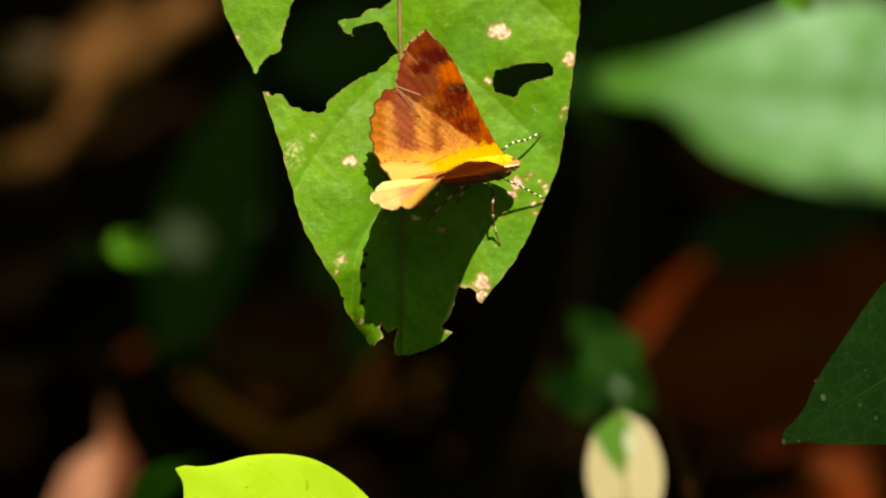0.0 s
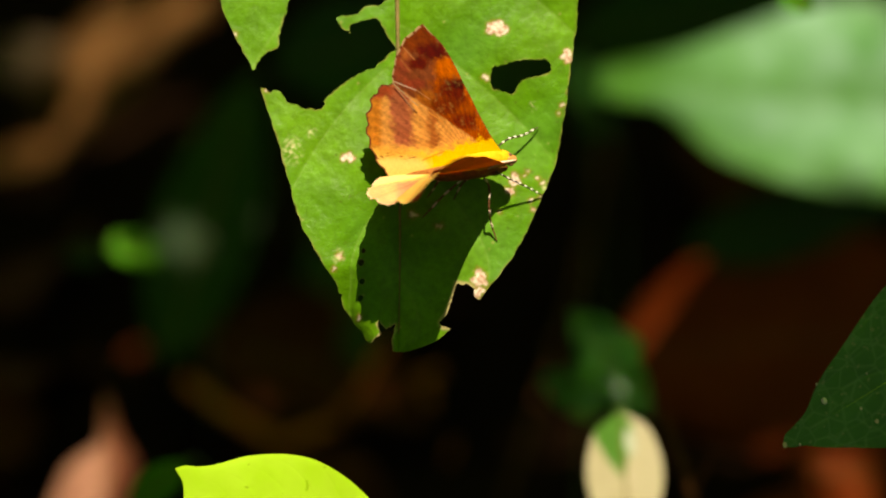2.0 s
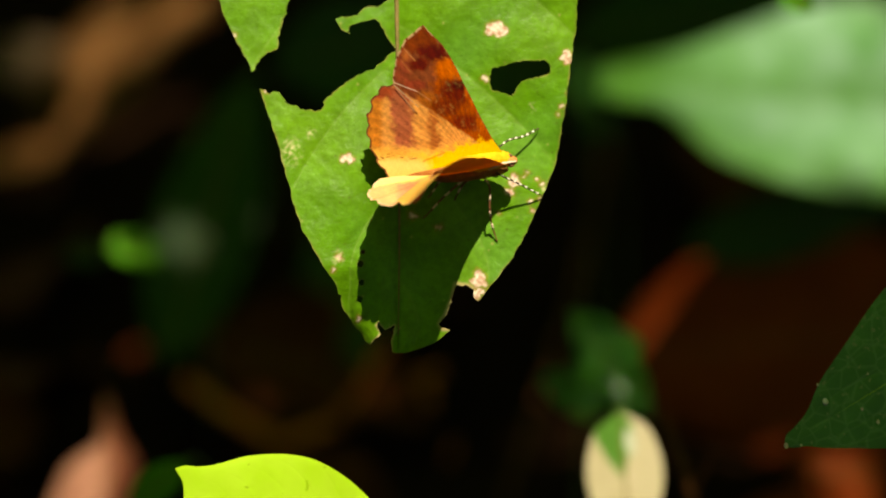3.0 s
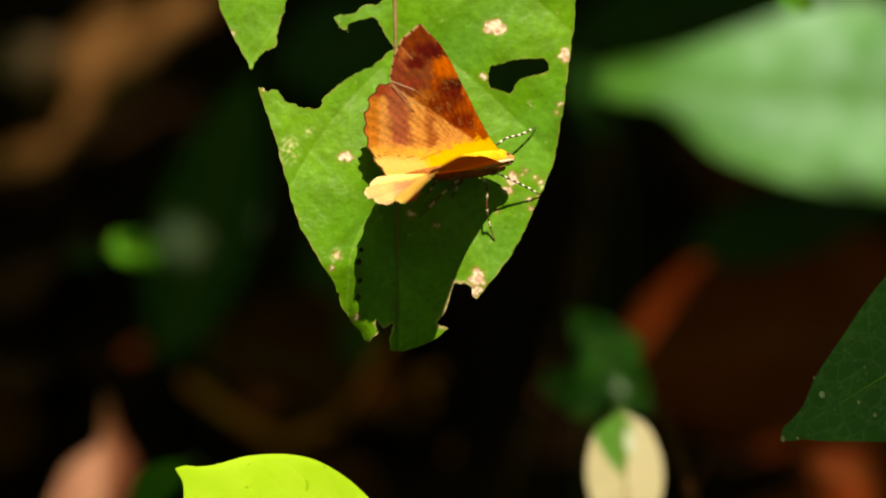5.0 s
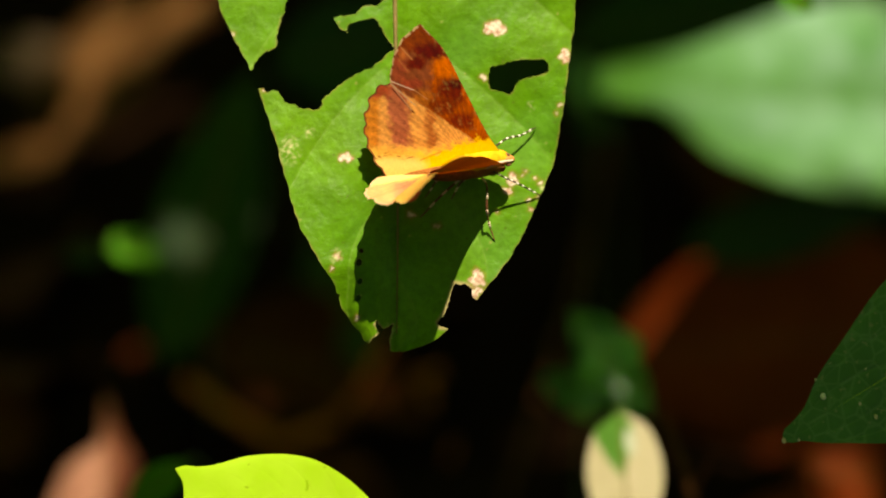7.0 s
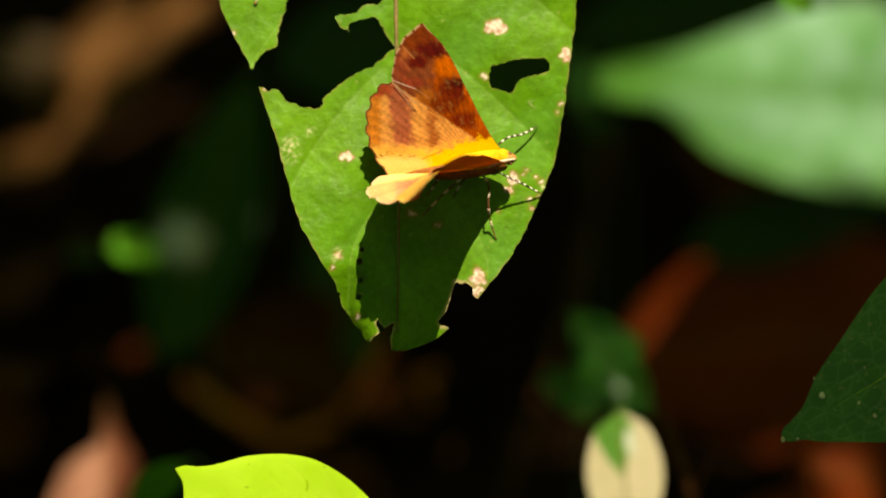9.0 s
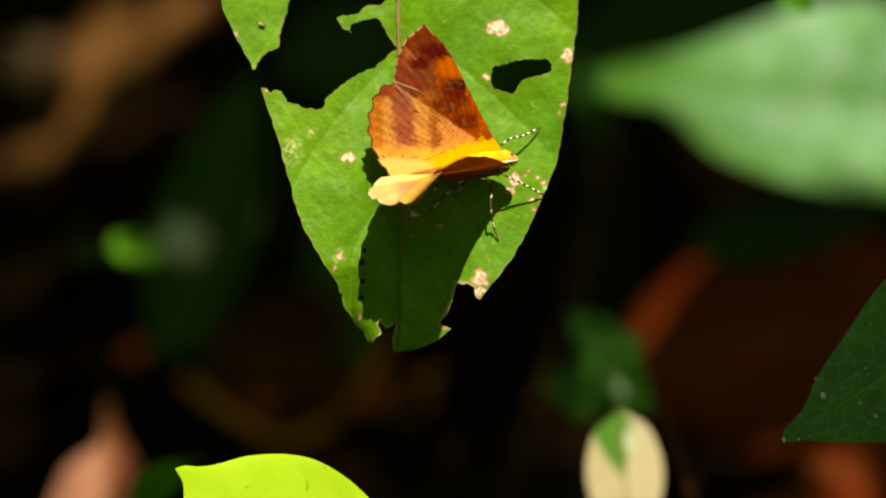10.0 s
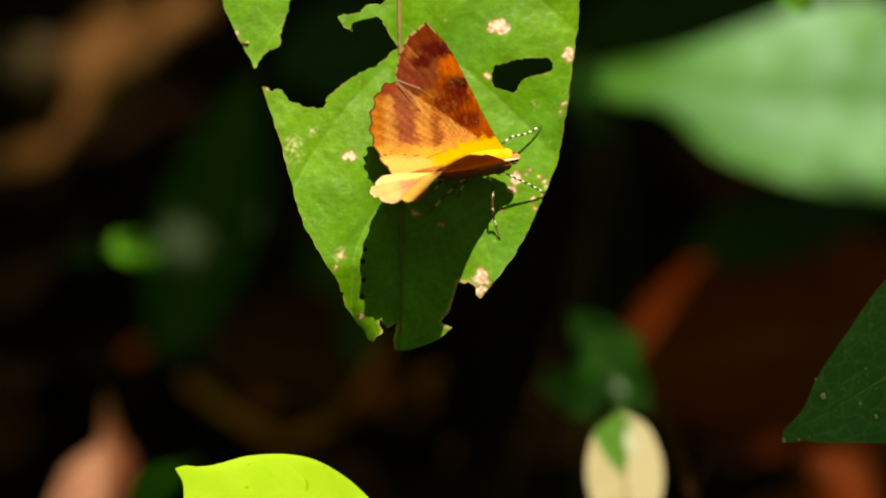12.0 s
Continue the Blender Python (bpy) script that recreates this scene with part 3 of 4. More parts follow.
def build_main_leaf():
    th = thing("eaten_leaf", LEAF_FRAME, "large bright green sunlit leaf eaten full of holes, with dry scabs", "leaf")
    h = 2.4
    xs, ys = np.arange(370, 1040, h), np.arange(-510, 632, h)
    X, Y = np.meshgrid(xs, ys)
    x, y = X.ravel(), Y.ravel()
    f = leaf_field(x, y)
    f = np.where(np.abs(f) < 0.12 * h, -0.12 * h, f)
    n = len(xs)
    i, j = np.meshgrid(np.arange(len(ys) - 1), np.arange(n - 1), indexing="ij")
    q = (i * n + j).ravel()
    tri = np.concatenate([np.stack([q, q + n, q + 1], 1), np.stack([q + 1, q + n, q + n + 1], 1)])
    count = (f[tri] < 0).sum(1)
    faces = [tuple(t) for t in tri[count == 3].tolist()]
    cuts, cx_, cy_ = {}, [], []

    def cut(a, b):
        key = (min(a, b), max(a, b))
        if key not in cuts:
            k = f[a] / (f[a] - f[b])
            cuts[key] = len(x) + len(cx_)
            cx_.append(x[a] + k * (x[b] - x[a]))
            cy_.append(y[a] + k * (y[b] - y[a]))
        return cuts[key]
    for t in tri[(count == 1) | (count == 2)].tolist():
        face = []
        for a, b in zip(t, t[1:] + t[:1]):
            if f[a] < 0:
                face.append(a)
            if (f[a] < 0) != (f[b] < 0):
                face.append(cut(a, b))
        faces.append(tuple(face))
    x, y = np.r_[x, cx_], np.r_[y, cy_]
    used = np.unique(np.concatenate([np.array(t) for t in faces]))
    back = np.full(len(x), -1)
    back[used] = np.arange(len(used))
    back = back.tolist()
    faces = [tuple(back[v] for v in t) for t in faces]
    x, y = x[used], y[used]
    z = leaf_relief(x, y)
    verts = np.stack([(x - 700) * U, (300 - y) * U / math.cos(radians(TILT)), z * U], 1)
    half = np.array((0, 0, 0.00011))
    edges = {}
    for t in faces:
        for a, b in zip(t, t[1:] + t[:1]):
            edges[(a, b)] = True
    m_ = len(verts)
    rim_faces = [(b, a, a + m_, b + m_) for a, b in edges if (b, a) not in edges]
    me = mesh_of("blade", np.concatenate([verts + half, verts - half]), faces + [tuple(v + m_ for v in reversed(t)) for t in faces] + rim_faces)
    # natural mottling, paler veins, dry scabs, browned bite rims; painted sunlit slopes and glints
    w = np.where(x < 700, curve_through(*zip(*LEFT_W), y), curve_through(*zip(*RIGHT_W), y))
    t = np.abs(x - 700) / np.maximum(w, 20)
    m1 = 0.5 + 0.5 * ripple(x, y, 0.013)
    m2 = 0.5 + 0.5 * ripple(x + 90, y - 40, 0.045)
    base = np.array((0.064, 0.222, 0.004))[None] * (1 - m1[:, None]) + np.array((0.112, 0.295, 0.009))[None] * m1[:, None]
    m3 = 0.5 + 0.5 * ripple(x - 40, y + 25, 0.09) * ripple(x + 5, y, 0.021)
    base = base * (0.86 + 0.26 * m2[:, None] + 0.16 * m3[:, None])
    pale = (np.clip(ripple(x + 200, y - 90, 0.017) * 1.6 - 0.5, 0, 1) * 0.35)[:, None]
    base = base * (1 - pale) + np.array((0.14, 0.4, 0.05))[None] * pale
    lane = (y - np.where(x < 700, 105, 40) - 240 * t ** 1.1) / 225
    # paler just below each vein: the slope's sunlight put into the colour
    side = (np.exp(-3.2 * (lane - np.floor(lane))) * np.clip(t * 5, 0, 1) * np.clip(1.25 - t, 0, 1) * 0.42)[:, None]
    base = base * (1 - side) + np.array((0.145, 0.33, 0.03))[None] * side
    vein = (np.exp(-(np.abs(lane - np.round(lane)) / 0.012) ** 2) * 0.3)[:, None]
    base = base * (1 - vein) + np.array((0.2, 0.36, 0.06))[None] * vein
    rim = np.clip(1 + leaf_field(x, y) / 2.6, 0, 1)[:, None] ** 1.5 * np.clip(0.42 + 0.5 * ripple(x, y, 0.07), 0.15, 0.85)[:, None]
    base = base * (1 - rim) + np.array((0.34, 0.29, 0.08))[None] * rim
    for k, reach_ in ((2, 4.5), (3, 1.6)):
        dry = np.clip(1.4 - poly_dist(x, y, BITES[k]) / reach_, 0, 1)[:, None] * 0.8
        base = base * (1 - dry) + np.array((0.5, 0.4, 0.2))[None] * dry
    for cx, cy, r in SCABS:
        way = np.arctan2(y - cy, x - cx)
        d = np.hypot(x - cx, (y - cy) * 1.1) + r * (0.2 * np.sin(2 * way + cy) + 0.14 * np.sin(3 * way + cx) + 0.13 * np.sin(5 * way + cy)) + 0.2 * r * ripple(x + cx, y, 2.2 / r) + 1.2 * ripple(x, y + cy, 0.5)
        halo = np.clip(1.5 - np.abs(d - r) / 3.5, 0, 1)[:, None] * 0.45
        base = base * (1 - halo) + np.array((0.3, 0.2, 0.03))[None] * halo
        s = np.clip((r - d) / 2.0, 0, 1)[:, None]
        dry = np.clip(0.5 + 0.8 * ripple(x + cy, y, 0.3) + 0.4 * ripple(x, y + cx, 0.75), 0, 1)[:, None]
        base = base * (1 - s) + (np.array((0.86, 0.76, 0.62))[None] * dry + np.array((0.5, 0.3, 0.2))[None] * (1 - dry)) * s
    for cx, cy, r in PAINTED_GLINTS:
        d = np.hypot((x - cx) * 1.3, y - cy) / r
        k = np.clip(1.2 - d, 0, 1) * np.clip(0.25 + 0.9 * ripple(x, y + 17, 0.33) + 0.5 * ripple(x + 9, y, 0.7), 0, 1)
        base = base * (1 - k[:, None]) + np.array((0.6, 0.62, 0.3))[None] * k[:, None]
    rng = np.random.default_rng(4)
    for _ in range(90):
        cx, cy, r = rng.uniform(400, 1010), rng.uniform(-100, 610), rng.uniform(1.2, 3.2)
        s = np.clip((r - np.hypot(x - cx, y - cy)) / 1.5, 0, 1)[:, None] * 0.6
        base = base * (1 - s) + np.array(((0.4, 0.4, 0.12), (0.08, 0.1, 0.01))[rng.integers(2)])[None] * s
    set_pattern(me, np.concatenate([base, base]))
    part("blade", me, MAIN, th)
    me.set_sharp_from_angle(angle=radians(50))
    rib = [leaf_point(700 + 4 * math.sin((y - 80) / 200), y, 3) for y in range(-490, 605, 60)]
    part("midrib", tube_mesh("midrib", rib, [0.0006, 0.0004, 0.0002, 0.00008], 8, 70), MIDRIB, th, "brownish green midrib")
    pet = [leaf_point(697, -490, 2), leaf_point(695, -560, 10), leaf_point(680, -640, -40), leaf_point(640, -720, -180)]
    part("petiole", tube_mesh("petiole", pet, [0.0006, 0.0007, 0.0009], 8), STEM, th)
    return th


eaten_leaf = build_main_leaf()


# ---- the orange moth on the leaf ----
FORE = [[(108, 3), (98, 15), (91, 27), (79, 51), (66, 85), (44, 149), (20, 212), (-12, 258)], [(-12, 258), (-29, 250), (-52, 232), (-66, 209), (-75, 184), (-79, 162)]]
HIND = [[(-46, 196), (-64, 182), (-79, 164)], [(-79, 164), (-101, 157), (-116, 142), (-123, 127), (-130, 110), (-134, 81), (-131, 53), (-124, 31), (-112, 8), (-99, -7)]]
FORE_NEAR = [[(108, 3), (98, 15), (91, 27), (79, 51), (66, 85), (46, 149), (33, 212), (19, 262), (4, 286)], [(4, 286), (-24, 274), (-60, 240), (-80, 204), (-94, 154)]]
MOTH_AT = Vector(((790 - 700) * U, (300 - 305) * U, 0))


def tone(r, g, b):
    """Linear reflectance of a wing scale from its screen colour in sunlight."""
    return np.array([(c / 255) ** 2.2 for c in (r, g, b)]) * np.array((0.95, 0.9, 1.02))


def wing_colour(p, q):
    """Scale colours of a wing by its own coordinates: p along the body, q outwards."""
    x, y = 0.991 * p - 0.138 * q, 0.135 * p + 1.01 * q
    r = np.hypot(p - 45, q)
    ang = np.arctan2(q, p - 45)
    jit = ripple(x * 1.7, y, 0.11) * 0.5 + ripple(x, y * 1.3, 0.31) * 0.3 + ripple(x + 17, y - 9, 0.62) * 0.25
    rgb = np.zeros((len(p), 3)) + tone(170, 80, 12)

    def blend(c, k):
        k = np.clip(k, 0, 1)
        k = (k * k * (3 - 2 * k))[:, None]
        rgb[:] = rgb * (1 - k) + tone(*c)[None] * k

    def blot(cx, cy, sx, sy, lean=0.0, edge=1.35):
        u, v = x - cx + lean * (y - cy), y - cy
        return (1.15 - np.sqrt((u / sx) ** 2 + (v / sy) ** 2) + 0.3 * jit) * edge

    def line(ax_, ay, bx, by, width):
        f = np.clip(((x - ax_) * (bx - ax_) + (y - ay) * (by - ay)) / ((bx - ax_) ** 2 + (by - ay) ** 2), 0, 1)
        return 1.3 - np.hypot(x - ax_ - f * (bx - ax_), y - ay - f * (by - ay)) / width
    # fore wing: dull maroon outer half, orange cells and dark blots by the front edge
    blend((124, 66, 36), (-x - 18 + 0.15 * (y - 120)) / 26 + jit * 0.5)
    blend((112, 50, 16), (y - 203) / 14 + jit * 0.4)
    blend((138, 66, 40), blot(-84, 184, 18, 34))
    blend((150, 84, 40), blot(-78, 205, 9, 12))
    blend((140, 62, 38), blot(-62, 152, 26, 12))
    blend((166, 96, 34), blot(-40, 124, 22, 22, 0.3))
    blend((84, 22, 5), blot(-22, 211, 44, 20, -0.2, 1.5))
    blend((90, 26, 6), blot(-54, 190, 22, 14))
    blend((198, 98, 5), blot(4, 178, 32, 23, 0.3, 1.8))
    blend((106, 34, 5), blot(8, 138, 38, 32, 0.2, 1.3))
    blend((74, 18, 3), blot(22, 151, 26, 11, 0.1, 1.5))
    blend((118, 46, 7), blot(-6, 112, 34, 22))
    blend((186, 86, 6), blot(38, 126, 10, 30, 0.4, 1.4))
    blend((120, 42, 6), blot(26, 84, 40, 21, 0.0, 1.3))
    blend((190, 92, 8), blot(58, 78, 11, 18, 0.4, 1.4))
    # hind wing: gold with rose brown bands across it
    hind = np.clip((155 - 0.684 * (x + 100) - y) / 7 + jit * 0.5, 0, 1)
    blend((226, 162, 80), hind)
    blend((206, 130, 46), hind * (-x - 112) / 14)
    blend((178, 102, 66), hind * (1.25 - np.abs(x + 84 + 0.12 * (y - 90) + 8 * jit) / 20) * np.clip((y - 26) / 26, 0, 1) * 1.4)
    blend((160, 74, 42), hind * blot(-122, 142, 30, 20))
    blend((178, 106, 50), hind * (1.1 - np.abs(x + 28 + 7 * jit) / 15) * np.clip((y - 24) / 20, 0, 1))
    blend((240, 176, 72), hind * (44 - y) / 24 + jit * 0.3 * hind)
    rays = np.sin(ang * 74 + 2.2 * np.sin(r / 23)) * (0.4 + 0.6 * np.abs(jit))
    rows_ = np.sin(r * 0.62 + 3 * np.sin(ang * 9)) * np.clip(ripple(ang * 60, r * 0.3, 0.9) + 0.2, 0, 1)
    dash = ripple(ang * 120, r * 0.35, 0.8)
    rgb *= (1 + 0.24 * rays + 0.15 * rows_ * np.clip(hind + 0.3, 0, 1) + 0.14 * jit)[:, None]
    rgb[(dash > 0.6) & (r > 60)] *= 0.82
    rgb[(dash < -0.66) & (r > 60)] *= 1.14
    # yellow base, paling along the body
    base = (32 + 28 * np.clip((x + 30) / 80, 0, 1) - y) / 15 + jit * 0.8
    blend((254, 204, 88), (46 - y) / 26 + jit * 0.3)
    blend((252, 214, 38), base * np.clip((x + 90) / 70, 0, 1))
    blend((255, 220, 120), (26 - y) / 14 * np.clip((-x - 26) / 30, 0, 1) + jit * 0.3)
    # darker line painted for the shadow in the groove by the body
    blend((206, 128, 34), line(-46, 14, -8, 30, 1.6) * 0.6)
    blend((140, 74, 24), np.clip((-x - 50) / 10, 0, 1) * np.clip(1 - np.abs(y - 22 - 4 * np.sin(x / 9)) / 6, 0, 1) * (dash > 0.35) * 0.8)
    # pale veins and folds
    blend((222, 200, 165), line(-100, 157, -58, 141, 0.95) * 0.8)
    blend((190, 130, 80), line(-58, 141, -34, 124, 1.1) * 0.7)
    blend((80, 34, 20), line(-96, 143, -58, 100, 1.8) * 0.8)
    blend((206, 158, 115), line(-95, 147, -62, 104, 0.9) * 0.75)
    blend((226, 150, 66), line(-36, 101, -12, 84, 1.2))
    blend((170, 110, 62), line(-82, 218, -62, 196, 1.4) * 0.8)
    blend((160, 100, 52), line(-86, 196, -70, 176, 1.2) * 0.7)
    return np.clip(rgb, 0.002, 0.9)


def wing_mesh(name, outline, root, reach, ruffle, sign, painted_sheen=0.0):
    """A wing fan: reach(p, q) gives its place in the leaf frame from wing coordinates."""
    rows, cols = 100, 190
    total = sum(len(o) - 1 for o in outline)
    edge = np.concatenate([path_through([(*w, 0.0) for w in o], round(cols * (len(o) - 1) / total))[(1 if i else 0):, :2] for i, o in enumerate(outline)])
    cols = len(edge)
    k = np.arange(cols)
    f = np.linspace(0.0, 1.0, rows)
    edge = edge + (edge - np.array(root)) * (ruffle * (np.sin(k * 0.29) + 0.25 * np.sin(k * 0.7 + 1)) * np.minimum(k / 35, 1))[:, None]
    P = root[0] + (edge[:, 0][None] - root[0]) * f[:, None]
    Q = root[1] + (edge[:, 1][None] - root[1]) * f[:, None]
    p, q = P.ravel(), Q.ravel()
    verts = reach(p, q)
    i, j = np.meshgrid(np.arange(rows - 1), np.arange(cols - 1), indexing="ij")
    a = (i * cols + j).ravel()
    faces = np.stack([a, a + 1, a + cols + 1, a + cols], 1)
    if sign < 0:
        faces = faces[:, ::-1]
    me = mesh_of(name, verts, faces)
    rgb = wing_colour(p, q)
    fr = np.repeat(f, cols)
    # near wings blended to cream and gold: sun sheen put into their colour
    faint = painted_sheen * np.clip(fr * 1.1, 0, 1)[:, None] ** 2.8
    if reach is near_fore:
        faint = painted_sheen
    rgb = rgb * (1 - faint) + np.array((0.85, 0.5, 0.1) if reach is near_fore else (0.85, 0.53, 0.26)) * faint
    rgb[fr > 0.986] = (0.74, 0.46, 0.14) if reach is near_fore else (0.68, 0.5, 0.3) if painted_sheen else (0.16, 0.045, 0.018)
    last = np.tile(k, rows)
    if name == "forewing" and not painted_sheen:
        rgb[(last >= cols - 2) & (fr > 0.7)] = (0.4, 0.3, 0.18)
        rgb[(fr > 0.985) & (last < cols * 0.5) & (np.sin(last * 0.8) > 0.4)] = (0.42, 0.2, 0.06)
        rgb[(fr > 0.985) & (last > cols * 0.53) & (np.sin(last * 0.55) > -0.6)] = (0.4, 0.26, 0.13)
    set_pattern(me, rgb)
    return me


def moth_space(p, q_up, h):
    """Leaf-frame metres from body length p, in-plane offset q_up and height h over the leaf, in leaf units."""
    ca, sa = 0.9909, 0.135
    return np.stack([MOTH_AT.x + (p * ca - q_up * sa) * U, MOTH_AT.y + (p * sa + q_up * ca) * U, MOTH_AT.z + h * U], -1)


BODY_H = 45.0


def far_wing(p, q):
    a = np.radians(17 + 4 * np.sin(q / 90) - 4 * np.clip((-p - 60) / 60, 0, 1))
    puff = 4 * np.sin(np.clip(q / 230, 0, 1) * math.pi) + 0.45 * np.sin(np.arctan2(q, p - 45) * 23) * np.clip(np.hypot(p - 45, q) / 90 - 0.5, 0, 1)
    return moth_space(p, q * np.cos(a), BODY_H + q * np.sin(a) + puff)


def near_wing(p, q, along, lean):
    p = np.where(p < 0, p * 1.1, p)
    a = np.radians(np.interp(p, along, lean))
    puff = (0.45 + 2.2 * np.clip((-p - 40) / 60, 0, 1)) * np.sin(np.arctan2(q, p - 45) * 23) * np.clip(np.hypot(p - 45, q) / 90 - 0.5, 0, 1)
    root = -9 * np.clip((p + 90) / 80, 0, 1)
    return moth_space(p, root - q * np.cos(a) + puff, BODY_H + q * np.sin(a))


def near_fore(p, q):
    return near_wing(p, q, (-103, -88, -66, -44, -14, 16, 34, 50, 66, 82), (65, 67, 72, 77.5, 83.5, 86, 87.5, 90, 94, 97))


def near_hind(p, q):
    return near_wing(p, q, (-130, -82, -62, -46, -30, -9, 20, 60), (63, 64, 68, 75, 83, 86, 88, 89)) - np.array((0, 0.5 * U, 0))


def banded(name, points, r, parent, bands, first=0.1):
    """A dark limb with pale rings as parts of it."""
    c = path_through(points, 60)
    limb = part(name, tube_mesh(name, points, [r, r, r * 0.6], 7, 40, 0.08), DARKLEG if name == "antenna" else BROWNLEG, parent)
    for k in range(bands):
        a = int((first + (0.96 - first) * k / bands) * 59)
        b = min(59, a + max(2, int(22 / bands)))
        part("pale_ring", tube_mesh("pale_ring", [c[a], c[(a + b) // 2], c[b]], [r * 1.03, r * 1.1, r * 1.03], 7, 5), WHITE if name == "antenna" else CRUST, limb)
    return limb


def build_moth():
    th = thing("orange_moth", LEAF_FRAME, "orange and maroon moth with half raised wings resting on a leaf", "moth")
    b = lambda p, q, h: Vector(moth_space(np.array(float(p)), np.array(float(q)), np.array(float(h))).tolist())
    thick(part("forewing", wing_mesh("forewing", FORE, (52, 8), far_wing, 0.004, 1), WING, th), 0.00001)
    thick(part("hindwing", wing_mesh("hindwing", HIND, (52, 8), lambda p, q: far_wing(p, q) - np.array((0, 0, 0.3 * U)), 0.012, 1), WING, th), 0.00001)
    thick(part("forewing", wing_mesh("forewing", FORE_NEAR, (52, 8), near_fore, 0.004, -1, 0.75), WING, th), 0.000004)
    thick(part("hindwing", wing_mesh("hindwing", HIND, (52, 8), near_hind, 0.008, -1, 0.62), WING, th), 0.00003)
    part("thorax", egg_mesh("thorax", b(112, 6, BODY_H - 2), b(0, 3, BODY_H - 3), 19 * U, 0.9, 0, 0.08, 3), FUR, th, "furry yellow thorax")
    part("underside", egg_mesh("underside", b(104, -12, BODY_H - 6), b(-30, -12, BODY_H - 6), 13 * U, 0.9, 0.1, 0.08, 8), BROWNFUR, th, "brown furry underside of the body")
    part("abdomen", egg_mesh("abdomen", b(50, -4, BODY_H - 3), b(-102, -1, BODY_H - 8), 12 * U, 0.9, 0.35, 0.05, 4), BROWNFUR, th)
    part("head", egg_mesh("head", b(121, 0, BODY_H), b(96, 0, BODY_H - 4), 9 * U, 1.0, 0, 0.06, 5), BELLY, th)
    for s in (-1, 1):
        part("eye", egg_mesh("eye", b(114, s * 8, BODY_H + 2), b(104, s * 9, BODY_H + 2), 3.6 * U), BROWNLEG, th)
    part("collar", tube_mesh("collar", [b(68, -12, BODY_H + 6), b(88, -6, BODY_H + 12), b(118, -3, BODY_H + 6)], [1.5 * U, 2.5 * U, 1.5 * U], 7), CRUST, th, "pale edge of the fur collar")
    lp = leaf_point
    banded("antenna", [lp(872, 312, 62), lp(893, 320, 50), lp(925, 331, 30), lp(957, 343, 5)], 1.7 * U, th, 7)
    banded("antenna", [lp(878, 264, 48), lp(893, 252, 42), lp(922, 240, 26), lp(949, 222, 5)], 1.7 * U, th, 6)
    banded("leg", [lp(848, 312, 30), lp(860, 332, 45), lp(861, 372, 40), lp(865, 395, 18), lp(875, 424, 3)], 1.9 * U, th, 4)
    banded("leg", [lp(822, 316, 38), lp(803, 332, 40), lp(778, 352, 22), lp(758, 372, 8), lp(744, 386, 2)], 1.9 * U, th, 3)
    banded("leg", [lp(838, 314, 36), lp(818, 326, 38), lp(806, 340, 18), lp(799, 352, 2)], 1.8 * U, th, 2)
    banded("leg", [lp(780, 318, 36), lp(770, 328, 34), lp(762, 338, 12), lp(752, 350, 2)], 1.7 * U, th, 2)
    banded("leg", [lp(868, 285, 24), lp(880, 280, 30), lp(888, 276, 12), lp(897, 270, 2)], 1.7 * U, th, 2)
    return th


orange_moth = build_moth()


# ---- a tiny fly that walks over the leaf ----
def build_fly():
    th = thing("small_fly", LEAF_FRAME, "tiny pale brown fly walking on a green leaf", "fly")
    V = lambda x, y, z: Vector((x * U, y * U, z * U))
    part("abdomen", egg_mesh("abdomen", V(0, -6, 3.5), V(0, 1, 3.5), 2.2 * U, n=8, sides=8), BELLY, th)
    part("thorax", egg_mesh("thorax", V(0, -0.5, 3.8), V(0, 4.5, 3.8), 2.2 * U, n=8, sides=8), BELLY, th)
    part("head", egg_mesh("head", V(0, 4, 3.6), V(0, 7, 3.6), 1.6 * U, n=8, sides=8), EYE, th)
    for s in (-1, 1):
        me, _ = blade_mesh("wing", simple_profile(9 * U, 2 * U, 0.6), simple_profile(9 * U, 2 * U, 0.6), rows=8, cols=3)
        part("wing", me, FLYWING, th, m=Matrix.Translation(V(s * 1.2, 2, 5.6)) @ pose(0, 0, 0, 8, 0, 180 - s * 14))
        for y0, y1 in ((3, 5), (1.5, 1), (0, -4)):
            part("leg", tube_mesh("leg", [V(s * 1.2, y0, 3), V(s * 3.2, (y0 + y1) / 2, 4), V(s * 4.2, y1, 0)], [0.4 * U, 0.25 * U], 5), DARKLEG, th)
    return th


small_fly = build_fly()


# ---- leaves in the plane of focus ----
def build_yellow_leaf():
    up = [(0, 0), (8, 13), (26, 27), (48, 50), (77, 94), (111, 131), (159, 167), (222, 186), (294, 187), (400, 165), (520, 90), (600, 20), (620, 0)]
    low = [(0, 0), (8, 3), (24, 8), (47, 30), (90, 80), (150, 125), (222, 155), (294, 165), (400, 150), (520, 85), (600, 20), (620, 0)]
    o = at(310, 829, 0.5)
    m = lay(o, at(310 + 75, 829 + 66, 0.5), 0)
    end = at(310 + 465, 829 + 410, 0.5)
    stalk = [m @ Vector((0, 0.99 * 620 * U, 0.0)), end + Vector((0.002, 0.0, -0.008)), end + Vector((0.006, 0.004, -0.03)), Vector((end.x + 0.01, end.y + 0.004, -0.004))]
    return leaf_thing("yellow_leaf", m, scaled(up, U), scaled(low, U), YELLOW, "smooth yellow green young leaf glowing in the sun", stalk, YRIB, 0.00012, wave=0.0004, seed=2, rows=60, cols=24)


